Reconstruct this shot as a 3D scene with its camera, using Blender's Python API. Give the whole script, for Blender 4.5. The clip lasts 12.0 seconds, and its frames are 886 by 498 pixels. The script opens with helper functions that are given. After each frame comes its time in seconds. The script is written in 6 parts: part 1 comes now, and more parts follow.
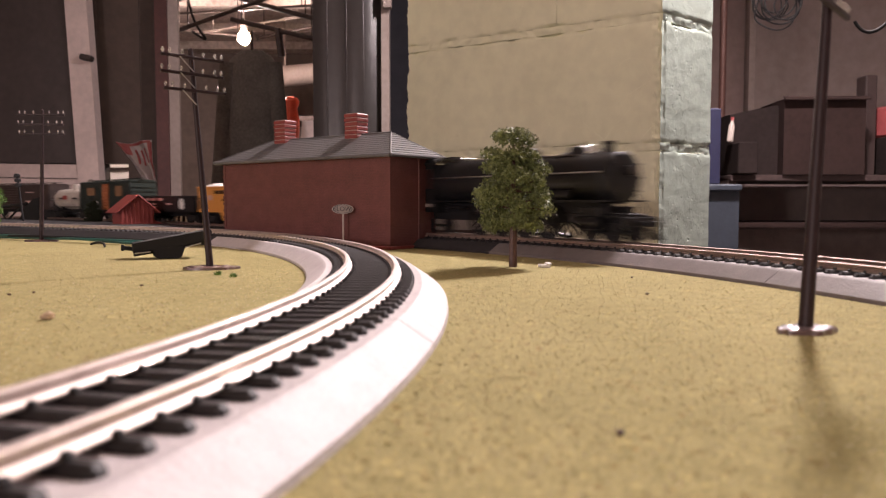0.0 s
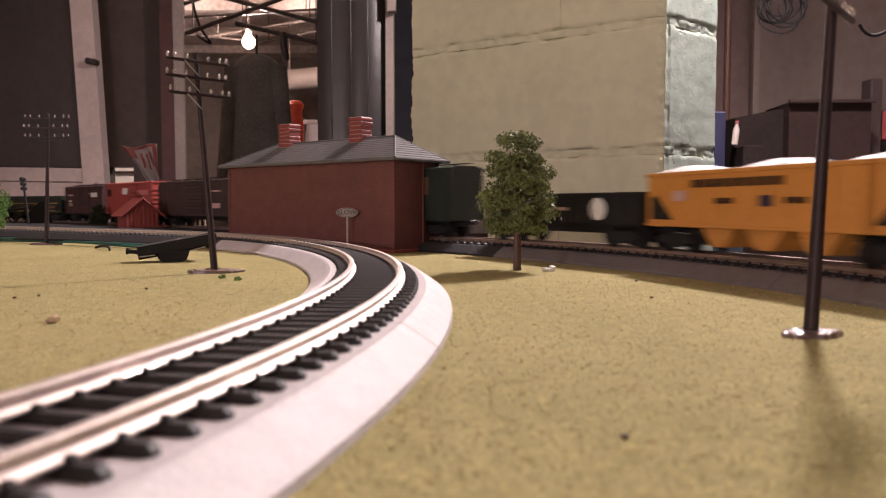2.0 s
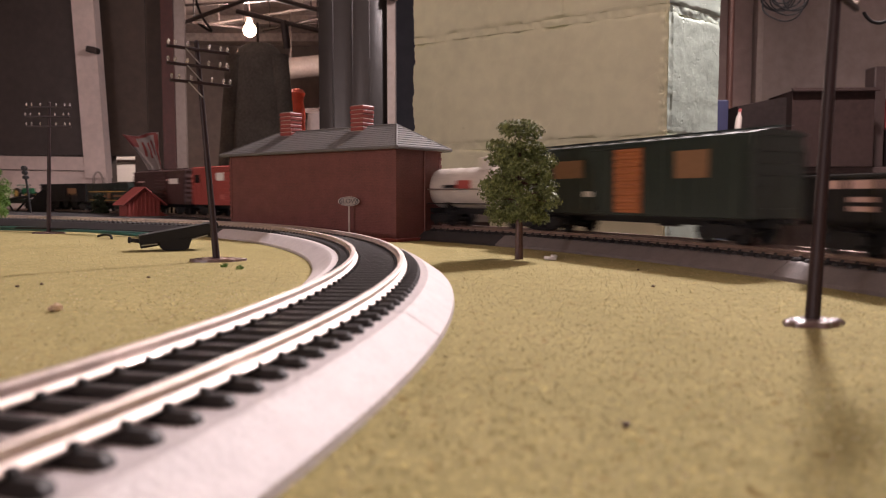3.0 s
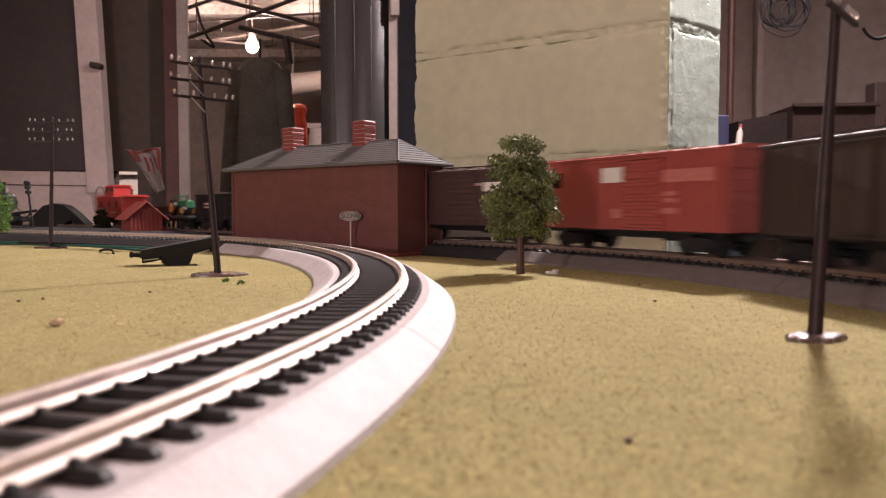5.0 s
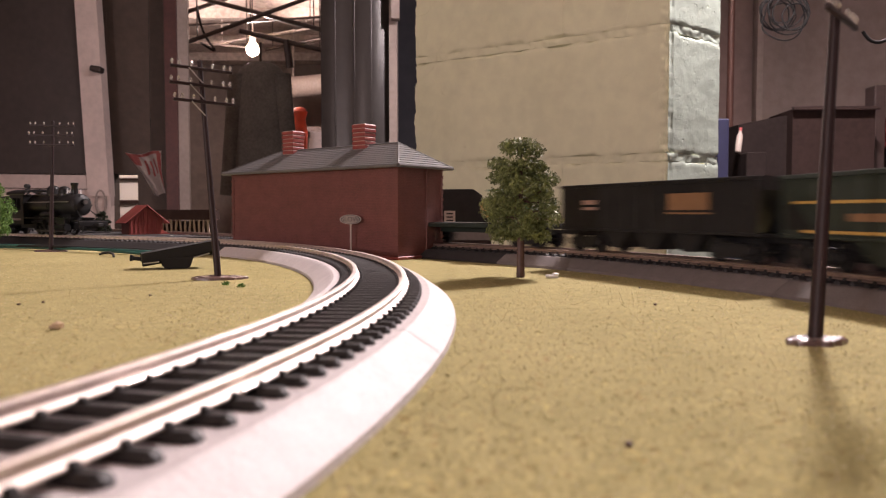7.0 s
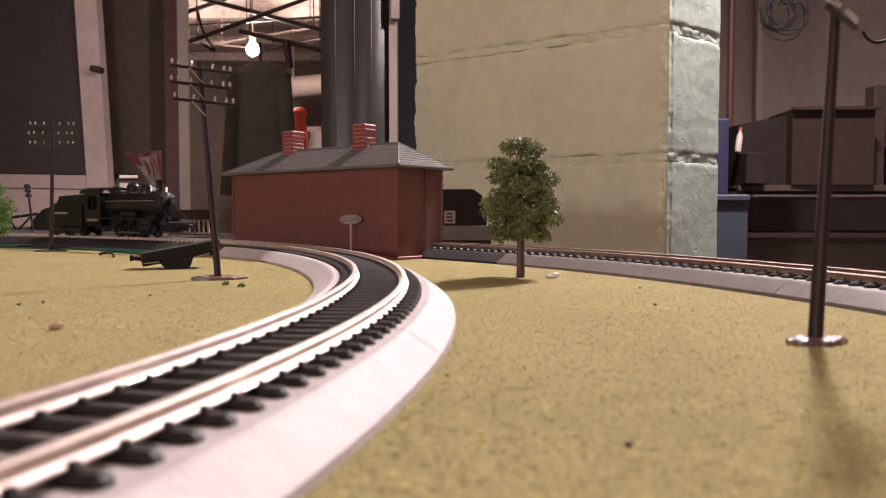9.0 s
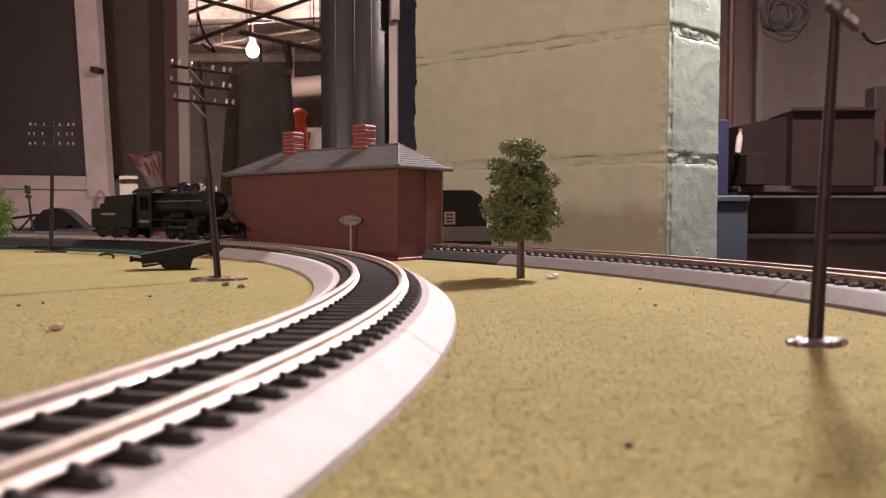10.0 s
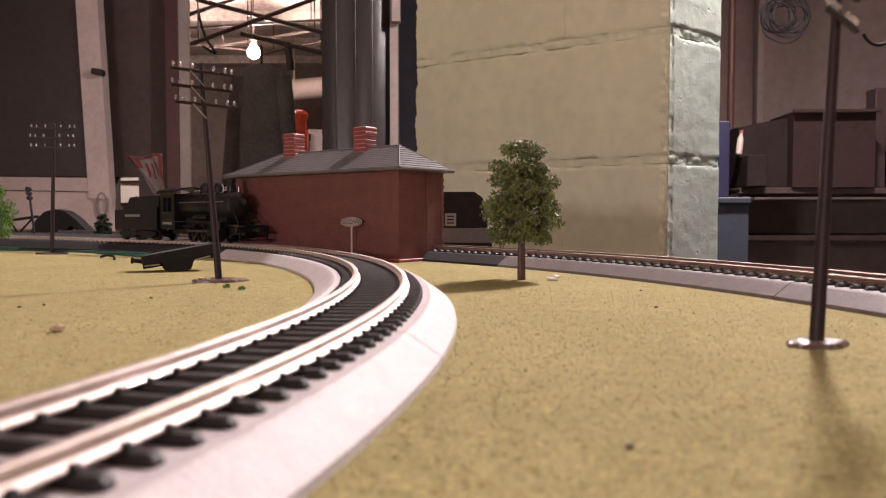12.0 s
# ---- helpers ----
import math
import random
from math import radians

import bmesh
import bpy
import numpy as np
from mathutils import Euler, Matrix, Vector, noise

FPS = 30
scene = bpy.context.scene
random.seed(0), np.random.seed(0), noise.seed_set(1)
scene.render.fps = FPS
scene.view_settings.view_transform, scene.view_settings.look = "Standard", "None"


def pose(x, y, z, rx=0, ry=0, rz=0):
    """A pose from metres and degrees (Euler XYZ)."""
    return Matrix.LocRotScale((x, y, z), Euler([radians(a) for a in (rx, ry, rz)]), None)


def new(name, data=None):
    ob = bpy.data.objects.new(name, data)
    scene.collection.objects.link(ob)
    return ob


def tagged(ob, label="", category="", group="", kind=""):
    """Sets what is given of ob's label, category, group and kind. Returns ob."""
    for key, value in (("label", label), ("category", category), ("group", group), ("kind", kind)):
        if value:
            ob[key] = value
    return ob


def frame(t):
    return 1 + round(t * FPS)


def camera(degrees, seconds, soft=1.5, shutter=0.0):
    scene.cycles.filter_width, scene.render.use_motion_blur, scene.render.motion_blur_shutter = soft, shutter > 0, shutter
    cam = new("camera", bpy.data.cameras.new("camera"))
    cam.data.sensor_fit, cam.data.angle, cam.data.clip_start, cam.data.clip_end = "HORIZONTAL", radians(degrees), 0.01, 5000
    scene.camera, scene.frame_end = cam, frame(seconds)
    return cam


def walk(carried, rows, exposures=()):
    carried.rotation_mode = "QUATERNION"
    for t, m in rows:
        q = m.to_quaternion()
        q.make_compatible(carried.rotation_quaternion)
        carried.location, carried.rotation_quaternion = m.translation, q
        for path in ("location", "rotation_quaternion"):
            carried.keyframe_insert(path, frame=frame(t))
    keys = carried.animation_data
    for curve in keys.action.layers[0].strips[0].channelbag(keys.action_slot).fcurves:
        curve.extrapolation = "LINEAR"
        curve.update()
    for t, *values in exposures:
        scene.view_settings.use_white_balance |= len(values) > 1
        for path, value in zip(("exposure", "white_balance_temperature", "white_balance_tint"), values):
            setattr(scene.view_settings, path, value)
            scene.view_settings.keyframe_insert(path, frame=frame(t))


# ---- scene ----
cam = camera(60.0, 12.0, soft=1.1, shutter=0.9)
EYE = 0.0326
BASE_PITCH = 87.11


def cam_pose(yaw, pitch):
    """The phone leans on the table edge: it only turns a little."""
    return pose(0, 0, EYE, BASE_PITCH + pitch, 0, yaw)


walk(cam, [
    (0.0, cam_pose(-0.56, -0.58)), (0.5, cam_pose(-0.45, -0.19)), (1.0, cam_pose(-0.45, -0.64)), (1.5, cam_pose(-0.39, -1.22)),
    (2.0, cam_pose(-0.25, -0.32)), (2.5, cam_pose(-0.14, -0.45)), (3.0, cam_pose(-0.12, -1.16)), (3.5, cam_pose(-0.08, -0.75)),
    (4.4, cam_pose(-0.03, -0.2)), (5.0, cam_pose(-0.01, -0.06)), (5.5, cam_pose(-0.03, -0.19)), (6.0, cam_pose(0, 0.0)),
    (6.5, cam_pose(0, 0.0)), (7.0, cam_pose(0, 0.19)), (8.0, cam_pose(0, 0.22)), (9.0, cam_pose(0, 0.19)),
    (9.5, cam_pose(0, 0.0)), (10.0, cam_pose(0, 0.26)), (10.5, cam_pose(0, 0.45)), (11.0, cam_pose(0.05, 0.19)),
    (11.5, cam_pose(0.06, 0.14)), (12.0, cam_pose(0.06, 0.38)),
], exposures=[(0.0, 0.16), (0.6, 0.13), (1.5, 0.03), (3.0, -0.06), (4.2, 0.08), (5.0, 0.12), (7.2, 0.15), (8.8, 0.05), (12.0, 0.05)])
cam.data.dof.use_dof = True
cam.data.dof.focus_distance = 0.55
cam.data.dof.aperture_fstop = 28.0

# ---- light: bulbs over the layout and in the next room, an added fill ----
world = bpy.data.worlds.new("world")
scene.world = world
world.use_nodes = True
world.node_tree.nodes["Background"].inputs[0].default_value = (1.0, 0.82, 0.72, 1)
world.node_tree.nodes["Background"].inputs[1].default_value = 0.02


def bulb_light(name, place, power, size, colour):
    data = bpy.data.lights.new(name, "POINT")
    data.energy, data.shadow_soft_size, data.color = power, size, colour
    ob = new(name, data)
    ob.location = place
    return ob


bulb_light("bulb_light_layout", (0.60, 1.22, 1.05), 158.0, 0.05, (1.0, 0.855, 0.875))
bulb_light("bulb_light_next_room", (-0.885, 3.56, 0.775), 55.0, 0.03, (1.0, 0.80, 0.74))
# Unseen fill added low behind the camera to lift faces turned from the bulb.
bulb_light("fill_light_room", (-1.45, -1.9, 0.26), 61.0, 0.06, (1.0, 0.85, 0.88))
scene.view_settings.exposure = 0.0


# ---- materials ----
def mat(name, colour, rough=0.6, metal=0.0, vary=0.25, scale=60.0, bump=0.15, bump_scale=None, spec=0.5, second=None, coat=0.0):
    """A surface with colour variation at two scales and a fine relief. scale: features per metre."""
    m = bpy.data.materials.new(name)
    m.use_nodes = True
    nt = m.node_tree
    bsdf = nt.nodes["Principled BSDF"]
    coord = nt.nodes.new("ShaderNodeTexCoord")
    big, fine = nt.nodes.new("ShaderNodeTexNoise"), nt.nodes.new("ShaderNodeTexNoise")
    big.inputs["Scale"].default_value, fine.inputs["Scale"].default_value = scale, scale * 9
    big.inputs["Detail"].default_value = fine.inputs["Detail"].default_value = 4
    for n in (big, fine):
        nt.links.new(coord.outputs["Object"], n.inputs["Vector"])
    mixed = nt.nodes.new("ShaderNodeMath")
    mixed.operation = "MULTIPLY_ADD"
    mixed.inputs[1].default_value = 0.5
    half = nt.nodes.new("ShaderNodeMath")
    half.operation = "MULTIPLY"
    half.inputs[1].default_value = 0.5
    nt.links.new(fine.outputs["Fac"], half.inputs[0])
    nt.links.new(big.outputs["Fac"], mixed.inputs[0])
    nt.links.new(half.outputs[0], mixed.inputs[2])
    ramp = nt.nodes.new("ShaderNodeValToRGB")
    a = [max(0, c * (1 - vary)) for c in colour]
    b = [min(1, c * (1 + vary)) for c in (second or colour)]
    ramp.color_ramp.elements[0].color, ramp.color_ramp.elements[1].color = (*a, 1), (*b, 1)
    ramp.color_ramp.elements[0].position, ramp.color_ramp.elements[1].position = 0.36, 0.64
    nt.links.new(mixed.outputs[0], ramp.inputs[0])
    nt.links.new(ramp.outputs[0], bsdf.inputs["Base Color"])
    bsdf.inputs["Roughness"].default_value, bsdf.inputs["Metallic"].default_value = rough, metal
    bsdf.inputs["Specular IOR Level"].default_value = spec
    bsdf.inputs["Coat Weight"].default_value = coat
    if bump:
        tex = nt.nodes.new("ShaderNodeTexNoise")
        tex.inputs["Scale"].default_value = bump_scale or scale * 12
        tex.inputs["Detail"].default_value = 5
        nt.links.new(coord.outputs["Object"], tex.inputs["Vector"])
        rel = nt.nodes.new("ShaderNodeBump")
        rel.inputs["Strength"].default_value = bump
        rel.inputs["Distance"].default_value = 0.3 / (bump_scale or scale * 12)
        nt.links.new(tex.outputs["Fac"], rel.inputs["Height"])
        nt.links.new(rel.outputs[0], bsdf.inputs["Normal"])
    return m


def glow(name, colour, strength):
    m = bpy.data.materials.new(name)
    m.use_nodes = True
    b = m.node_tree.nodes["Principled BSDF"]
    b.inputs["Base Color"].default_value = (*colour, 1)
    b.inputs["Emission Color"].default_value = (*colour, 1)
    b.inputs["Emission Strength"].default_value = strength
    return m


def brick_mat(name, colour, mortar, width, height, gap):
    m = mat(name, colour, rough=0.55, vary=0.18, scale=90)
    nt = m.node_tree
    bsdf = nt.nodes["Principled BSDF"]
    coord = nt.nodes.new("ShaderNodeTexCoord")
    tex = nt.nodes.new("ShaderNodeTexBrick")
    tex.inputs["Scale"].default_value = 1
    tex.inputs["Brick Width"].default_value, tex.inputs["Row Height"].default_value = width, height
    tex.inputs["Mortar Size"].default_value = gap
    tex.inputs["Color1"].default_value = (1, 1, 1, 1)
    tex.inputs["Color2"].default_value = (0.86, 0.86, 0.86, 1)
    tex.inputs["Mortar"].default_value = (*mortar, 1)
    sep, com = nt.nodes.new("ShaderNodeSeparateXYZ"), nt.nodes.new("ShaderNodeCombineXYZ")
    add = nt.nodes.new("ShaderNodeMath")
    nt.links.new(coord.outputs["Object"], sep.inputs[0])
    nt.links.new(sep.outputs["X"], add.inputs[0])
    nt.links.new(sep.outputs["Y"], add.inputs[1])
    nt.links.new(add.outputs[0], com.inputs["X"])
    nt.links.new(sep.outputs["Z"], com.inputs["Y"])
    nt.links.new(com.outputs[0], tex.inputs["Vector"])
    mul = nt.nodes.new("ShaderNodeMix")
    mul.data_type, mul.blend_type = "RGBA", "MULTIPLY"
    mul.inputs["Factor"].default_value = 1
    old = bsdf.inputs["Base Color"].links[0].from_socket
    nt.links.new(old, mul.inputs["A"])
    nt.links.new(tex.outputs["Color"], mul.inputs["B"])
    nt.links.new(mul.outputs["Result"], bsdf.inputs["Base Color"])
    rel = nt.nodes.new("ShaderNodeBump")
    rel.inputs["Strength"].default_value, rel.inputs["Distance"].default_value = 0.6, 0.0002
    rel.invert = True
    nt.links.new(tex.outputs["Fac"], rel.inputs["Height"])
    nt.links.new(rel.outputs[0], bsdf.inputs["Normal"])
    return m


def grass_mat():
    """Matted flock: olive and straw fibres, pale and dark flecks, broad worn patches."""
    m = mat("grass_mat", (0.243, 0.216, 0.094), rough=0.95, vary=0.06, scale=16, bump=0.6, bump_scale=1300, spec=0.1, second=(0.276, 0.243, 0.112))
    nt = m.node_tree
    bsdf = nt.nodes["Principled BSDF"]
    coord = nt.nodes.new("ShaderNodeTexCoord")
    socket = bsdf.inputs["Base Color"].links[0].from_socket
    # (cells per metre, where the flecks start, how strong they are, their tint)
    for scale, lo, hi, tint in ((1800, 0.40, 1.0, (1.38, 1.32, 1.30)), (1300, 0.70, 1.0, (0.84, 0.85, 0.80)), (1200, 0.92, 0.97, (1.45, 1.38, 1.30)), (900, 0.965, 0.985, (0.64, 0.52, 0.42))):
        vor = nt.nodes.new("ShaderNodeTexVoronoi")
        vor.inputs["Scale"].default_value = scale
        nt.links.new(coord.outputs["Object"], vor.inputs["Vector"])
        sep = nt.nodes.new("ShaderNodeSeparateColor")
        nt.links.new(vor.outputs["Color"], sep.inputs[0])
        pick = nt.nodes.new("ShaderNodeMapRange")
        pick.inputs["From Min"].default_value, pick.inputs["From Max"].default_value = lo, hi
        nt.links.new(sep.outputs[0], pick.inputs["Value"])
        mul = nt.nodes.new("ShaderNodeMix")
        mul.data_type, mul.blend_type = "RGBA", "MULTIPLY"
        nt.links.new(pick.outputs[0], mul.inputs["Factor"])
        nt.links.new(socket, mul.inputs["A"])
        mul.inputs["B"].default_value = (*tint, 1)
        socket = mul.outputs["Result"]
    nt.links.new(socket, bsdf.inputs["Base Color"])
    return m


def add_pits(m, scale, size, depth):
    """Scattered small pits and nicks on a surface."""
    nt = m.node_tree
    bsdf = nt.nodes["Principled BSDF"]
    coord = nt.nodes.new("ShaderNodeTexCoord")
    vor = nt.nodes.new("ShaderNodeTexVoronoi")
    vor.inputs["Scale"].default_value = scale
    nt.links.new(coord.outputs["Object"], vor.inputs["Vector"])
    sep = nt.nodes.new("ShaderNodeSeparateColor")
    nt.links.new(vor.outputs["Color"], sep.inputs[0])
    wide = nt.nodes.new("ShaderNodeMapRange")
    wide.inputs["From Min"].default_value, wide.inputs["From Max"].default_value = 0.55, 1.0
    wide.inputs["To Min"].default_value, wide.inputs["To Max"].default_value = 0.0, size
    nt.links.new(sep.outputs[0], wide.inputs["Value"])
    ratio = nt.nodes.new("ShaderNodeMath")
    ratio.operation, ratio.use_clamp = "DIVIDE", True
    nt.links.new(vor.outputs["Distance"], ratio.inputs[0])
    nt.links.new(wide.outputs[0], ratio.inputs[1])
    rel = nt.nodes.new("ShaderNodeBump")
    rel.inputs["Strength"].default_value, rel.inputs["Distance"].default_value = 1.0, depth
    nt.links.new(ratio.outputs[0], rel.inputs["Height"])
    nt.links.new(bsdf.inputs["Normal"].links[0].from_socket, rel.inputs["Normal"])
    nt.links.new(rel.outputs[0], bsdf.inputs["Normal"])


GRASS = grass_mat()
FLOCK_A = mat("flock_green", (0.33, 0.285, 0.13), 0.95, vary=0.25, scale=200, bump=0)
FLOCK_B = mat("flock_straw", (0.62, 0.54, 0.37), 0.9, vary=0.25, scale=200, bump=0)
ROADBED = mat("roadbed_plastic", (0.545, 0.505, 0.505), 0.54, vary=0.10, scale=150, bump=1.0, bump_scale=1000, spec=0.5)
# Darker copy of the roadbed: the shade on its slope is in the colour.
SHADED_ROADBED = mat("shaded_roadbed_plastic", (0.165, 0.142, 0.136), 0.52, vary=0.14, scale=150, bump=0.7, bump_scale=1300, spec=0.35)
BLACK_BED = mat("black_roadbed_plastic", (0.036, 0.033, 0.034), 0.75, vary=0.15, scale=150, bump=0.4, bump_scale=1900, spec=0.2)
TIE = mat("tie_plastic", (0.022, 0.020, 0.021), 0.62, vary=0.3, scale=300, bump=0.2)
RAIL = mat("rail_metal", (0.90, 0.79, 0.74), 0.485, metal=1.0, vary=0.15, scale=250, bump=0.05)
OLD_RAIL = mat("tarnished_rail_metal", (0.40, 0.31, 0.27), 0.46, metal=0.9, vary=0.2, scale=250, bump=0.05)
BLACK = mat("black_paint", (0.012, 0.0116, 0.0125), 0.28, vary=0.3, scale=120, bump=0.1, spec=0.3)
MATT_BLACK = mat("matt_black_plastic", (0.0145, 0.0138, 0.0148), 0.5, vary=0.3, scale=150, bump=0.15, spec=0.3)
STEEL = mat("bright_steel", (0.55, 0.53, 0.52), 0.3, metal=1.0, vary=0.2, scale=300, bump=0.05)
ROD_STEEL = mat("dull_steel", (0.13, 0.12, 0.115), 0.4, metal=0.8, vary=0.2, scale=300, bump=0.05)
ORANGE = mat("orange_paint", (0.60, 0.26, 0.055), 0.45, vary=0.10, scale=60)
DOOR_ORANGE = mat("door_orange", (0.38, 0.125, 0.045), 0.5, vary=0.15, scale=60)
RED = mat("red_paint", (0.345, 0.068, 0.058), 0.42, vary=0.10, scale=60)
CABOOSE_RED = mat("caboose_red", (0.42, 0.045, 0.038), 0.4, vary=0.12, scale=60)
BROWN = mat("boxcar_brown", (0.066, 0.033, 0.031), 0.5, vary=0.15, scale=60)
DARK_BROWN = mat("dark_brown_paint", (0.048, 0.031, 0.028), 0.5, vary=0.15, scale=60)
DARK_GREEN = mat("dark_green_paint", (0.020, 0.030, 0.025), 0.45, vary=0.2, scale=60)
SILVER = mat("tank_grey_white", (0.52, 0.47, 0.42), 0.42, vary=0.18, scale=80)
WHITE = mat("white_print", (0.75, 0.72, 0.68), 0.6, vary=0.08, scale=300, bump=0)
FAINT = mat("faded_print", (0.55, 0.36, 0.33), 0.6, vary=0.15, scale=300, bump=0)
RED_PRINT = mat("pale_red_print", (0.50, 0.16, 0.14), 0.6, vary=0.2, scale=300, bump=0)
YELLOW = mat("yellow_print", (0.52, 0.33, 0.09), 0.5, vary=0.1, scale=300, bump=0)
PLACARD = mat("placard_orange", (0.235, 0.125, 0.062), 0.55, vary=0.12, scale=300, bump=0)
LOAD = mat("pale_load", (0.66, 0.62, 0.58), 0.6, vary=0.25, scale=400, bump=0.5)
TRACTOR_GREEN = mat("tractor_green", (0.024, 0.150, 0.065), 0.4, vary=0.1, scale=200)
BRICK = brick_mat("red_brick_wall", (0.168, 0.058, 0.051), (0.72, 0.66, 0.62), 0.0030, 0.00115, 0.00012)
CHIMNEY = mat("chimney_red", (0.25, 0.050, 0.042), 0.45, vary=0.15, scale=200)
MORTAR = mat("mortar", (0.42, 0.30, 0.27), 0.7, vary=0.1, scale=300)
ROOF = mat("grey_roof_plastic", (0.125, 0.122, 0.124), 0.34, vary=0.14, scale=90, bump=0.2)
SHED_RED = mat("shed_red", (0.27, 0.058, 0.050), 0.5, vary=0.14, scale=150)
POLE_BROWN = mat("pole_brown_plastic", (0.027, 0.0145, 0.0160), 0.50, vary=0.2, scale=200, bump=0.1, spec=0.3)
INSULATOR = mat("clear_insulator", (0.85, 0.80, 0.76), 0.10, vary=0.05, scale=300, bump=0)
INSULATOR.node_tree.nodes["Principled BSDF"].inputs["Transmission Weight"].default_value = 0.75
GLUE = mat("glue_blob", (0.110, 0.055, 0.050), 0.30, vary=0.4, scale=300, bump=0.8, bump_scale=330, coat=1.0, spec=0.9)
TRUNK = mat("trunk_brown", (0.085, 0.040, 0.030), 0.5, vary=0.3, scale=400, bump=0.5)
LEAF = mat("foliage_green", (0.058, 0.076, 0.020), 0.6, vary=0.45, scale=250, bump=0, second=(0.180, 0.208, 0.068))
LEAF_LIGHT = mat("bush_green", (0.055, 0.13, 0.02), 0.7, vary=0.4, scale=250, bump=0, second=(0.12, 0.22, 0.04))
LEAF_DARK = mat("dark_shrub", (0.022, 0.030, 0.012), 0.8, vary=0.4, scale=250, bump=0)
SIGN_FACE = mat("sign_face", (0.29, 0.235, 0.20), 0.5, vary=0.1, scale=400, bump=0)
SIGN_POST = mat("sign_post", (0.50, 0.43, 0.38), 0.5, vary=0.1, scale=300)
BLOCK_YELLOW = mat("block_yellow_paint", (0.70, 0.695, 0.490), 0.7, vary=0.07, scale=5, bump=0.10, bump_scale=160)
BLOCK_GREEN = mat("block_pale_green_paint", (0.290, 0.340, 0.290), 0.65, vary=0.10, scale=7, bump=0.28, bump_scale=170)
add_pits(BLOCK_GREEN, 120, 0.26, 0.003)
add_pits(BLOCK_GREEN, 55, 0.20, 0.004)
add_pits(BLOCK_YELLOW, 24, 0.10, 0.002)
BROWN_PANEL = mat("brown_panel", (0.066, 0.043, 0.032), 0.6, vary=0.2, scale=4, bump=0.2)
MAROON = mat("maroon_wood", (0.075, 0.022, 0.018), 0.45, vary=0.2, scale=8)
PALE_WOOD = mat("pale_trim", (0.33, 0.265, 0.235), 0.6, vary=0.12, scale=8)
OFF_WHITE = mat("old_white_paint", (0.66, 0.535, 0.49), 0.5, vary=0.10, scale=8)
DARK_GLASS = mat("dark_pane", (0.050, 0.037, 0.034), 0.35, vary=0.2, scale=6, bump=0.05)
CEILING = mat("ceiling_boards", (0.56, 0.48, 0.42), 0.8, vary=0.2, scale=3, bump=0.4)
ROOM_WALL = mat("room_wall", (0.20, 0.155, 0.135), 0.85, vary=0.15, scale=3, bump=0.3)
# Near-black colour holds the shade of an opening.
DARK_GAP = mat("opening_shade", (0.020, 0.019, 0.024), 0.9, vary=0.2, scale=3, bump=0.3)
LOW_CEILING = mat("stained_ceiling_boards", (0.44, 0.355, 0.315), 0.8, vary=0.35, scale=5, bump=0.4)
# Pale colour chosen so that the unseen walls bounce soft light.
BOUNCE_WALL = mat("pale_bounce_wall", (0.46, 0.39, 0.36), 0.85, vary=0.1, scale=3, bump=0.3)
BACK_WALL = mat("brown_back_wall", (0.26, 0.185, 0.168), 0.85, vary=0.15, scale=3, bump=0.3)
BACK_PANEL = mat("grey_brown_panel", (0.28, 0.222, 0.205), 0.8, vary=0.14, scale=3, bump=0.2)
FLOOR = mat("concrete_floor", (0.16, 0.14, 0.13), 0.85, vary=0.2, scale=3, bump=0.4)
GREY_METAL = mat("grey_cabinet_metal", (0.033, 0.027, 0.0245), 0.34, metal=0.2, vary=0.10, scale=6, bump=0.08, bump_scale=12)
PIPE = mat("dark_pipe", (0.05, 0.035, 0.03), 0.5, metal=0.4, vary=0.3, scale=20)
COAT = mat("olive_cloth", (0.13, 0.120, 0.105), 0.95, vary=0.25, scale=12, bump=0.6, bump_scale=300)
TAN = mat("tan_crumb", (0.52, 0.38, 0.25), 0.8, vary=0.3, scale=500)
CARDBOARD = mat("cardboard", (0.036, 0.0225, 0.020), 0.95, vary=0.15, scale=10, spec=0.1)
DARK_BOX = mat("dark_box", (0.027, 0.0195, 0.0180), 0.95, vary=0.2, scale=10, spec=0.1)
SHELF = mat("dark_shelf_wood", (0.072, 0.050, 0.046), 0.6, vary=0.2, scale=10, spec=0.2)
BLUE = mat("dark_blue_board", (0.012, 0.013, 0.046), 0.6, vary=0.15, scale=20)
BLUE_GREY = mat("blue_grey_plastic", (0.028, 0.036, 0.050), 0.65, vary=0.12, scale=15)
COPPER = mat("copper_pipe", (0.115, 0.052, 0.040), 0.5, metal=0.2, vary=0.2, scale=20)
RUBBER = mat("black_cable", (0.008, 0.0075, 0.0075), 0.85, vary=0.2, scale=100, bump=0)
TEAL = mat("teal_wire", (0.02, 0.10, 0.085), 0.4, vary=0.2, scale=100, bump=0)
BAG = mat("white_plastic_bag", (0.42, 0.37, 0.36), 0.3, vary=0.1, scale=40, bump=0.5, bump_scale=120)
BAG_RED = mat("red_print", (0.36, 0.085, 0.085), 0.35, vary=0.15, scale=40, bump=0)
RED_CLOTH = mat("orange_red_plastic", (0.60, 0.07, 0.03), 0.45, vary=0.2, scale=30)
PLATFORM = mat("dark_grey_base", (0.034, 0.032, 0.033), 0.85, vary=0.2, scale=60, bump=0.4, spec=0.15)
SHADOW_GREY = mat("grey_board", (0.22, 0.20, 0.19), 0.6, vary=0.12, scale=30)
BULB = glow("lit_bulb", (1.0, 0.80, 0.58), 60.0)


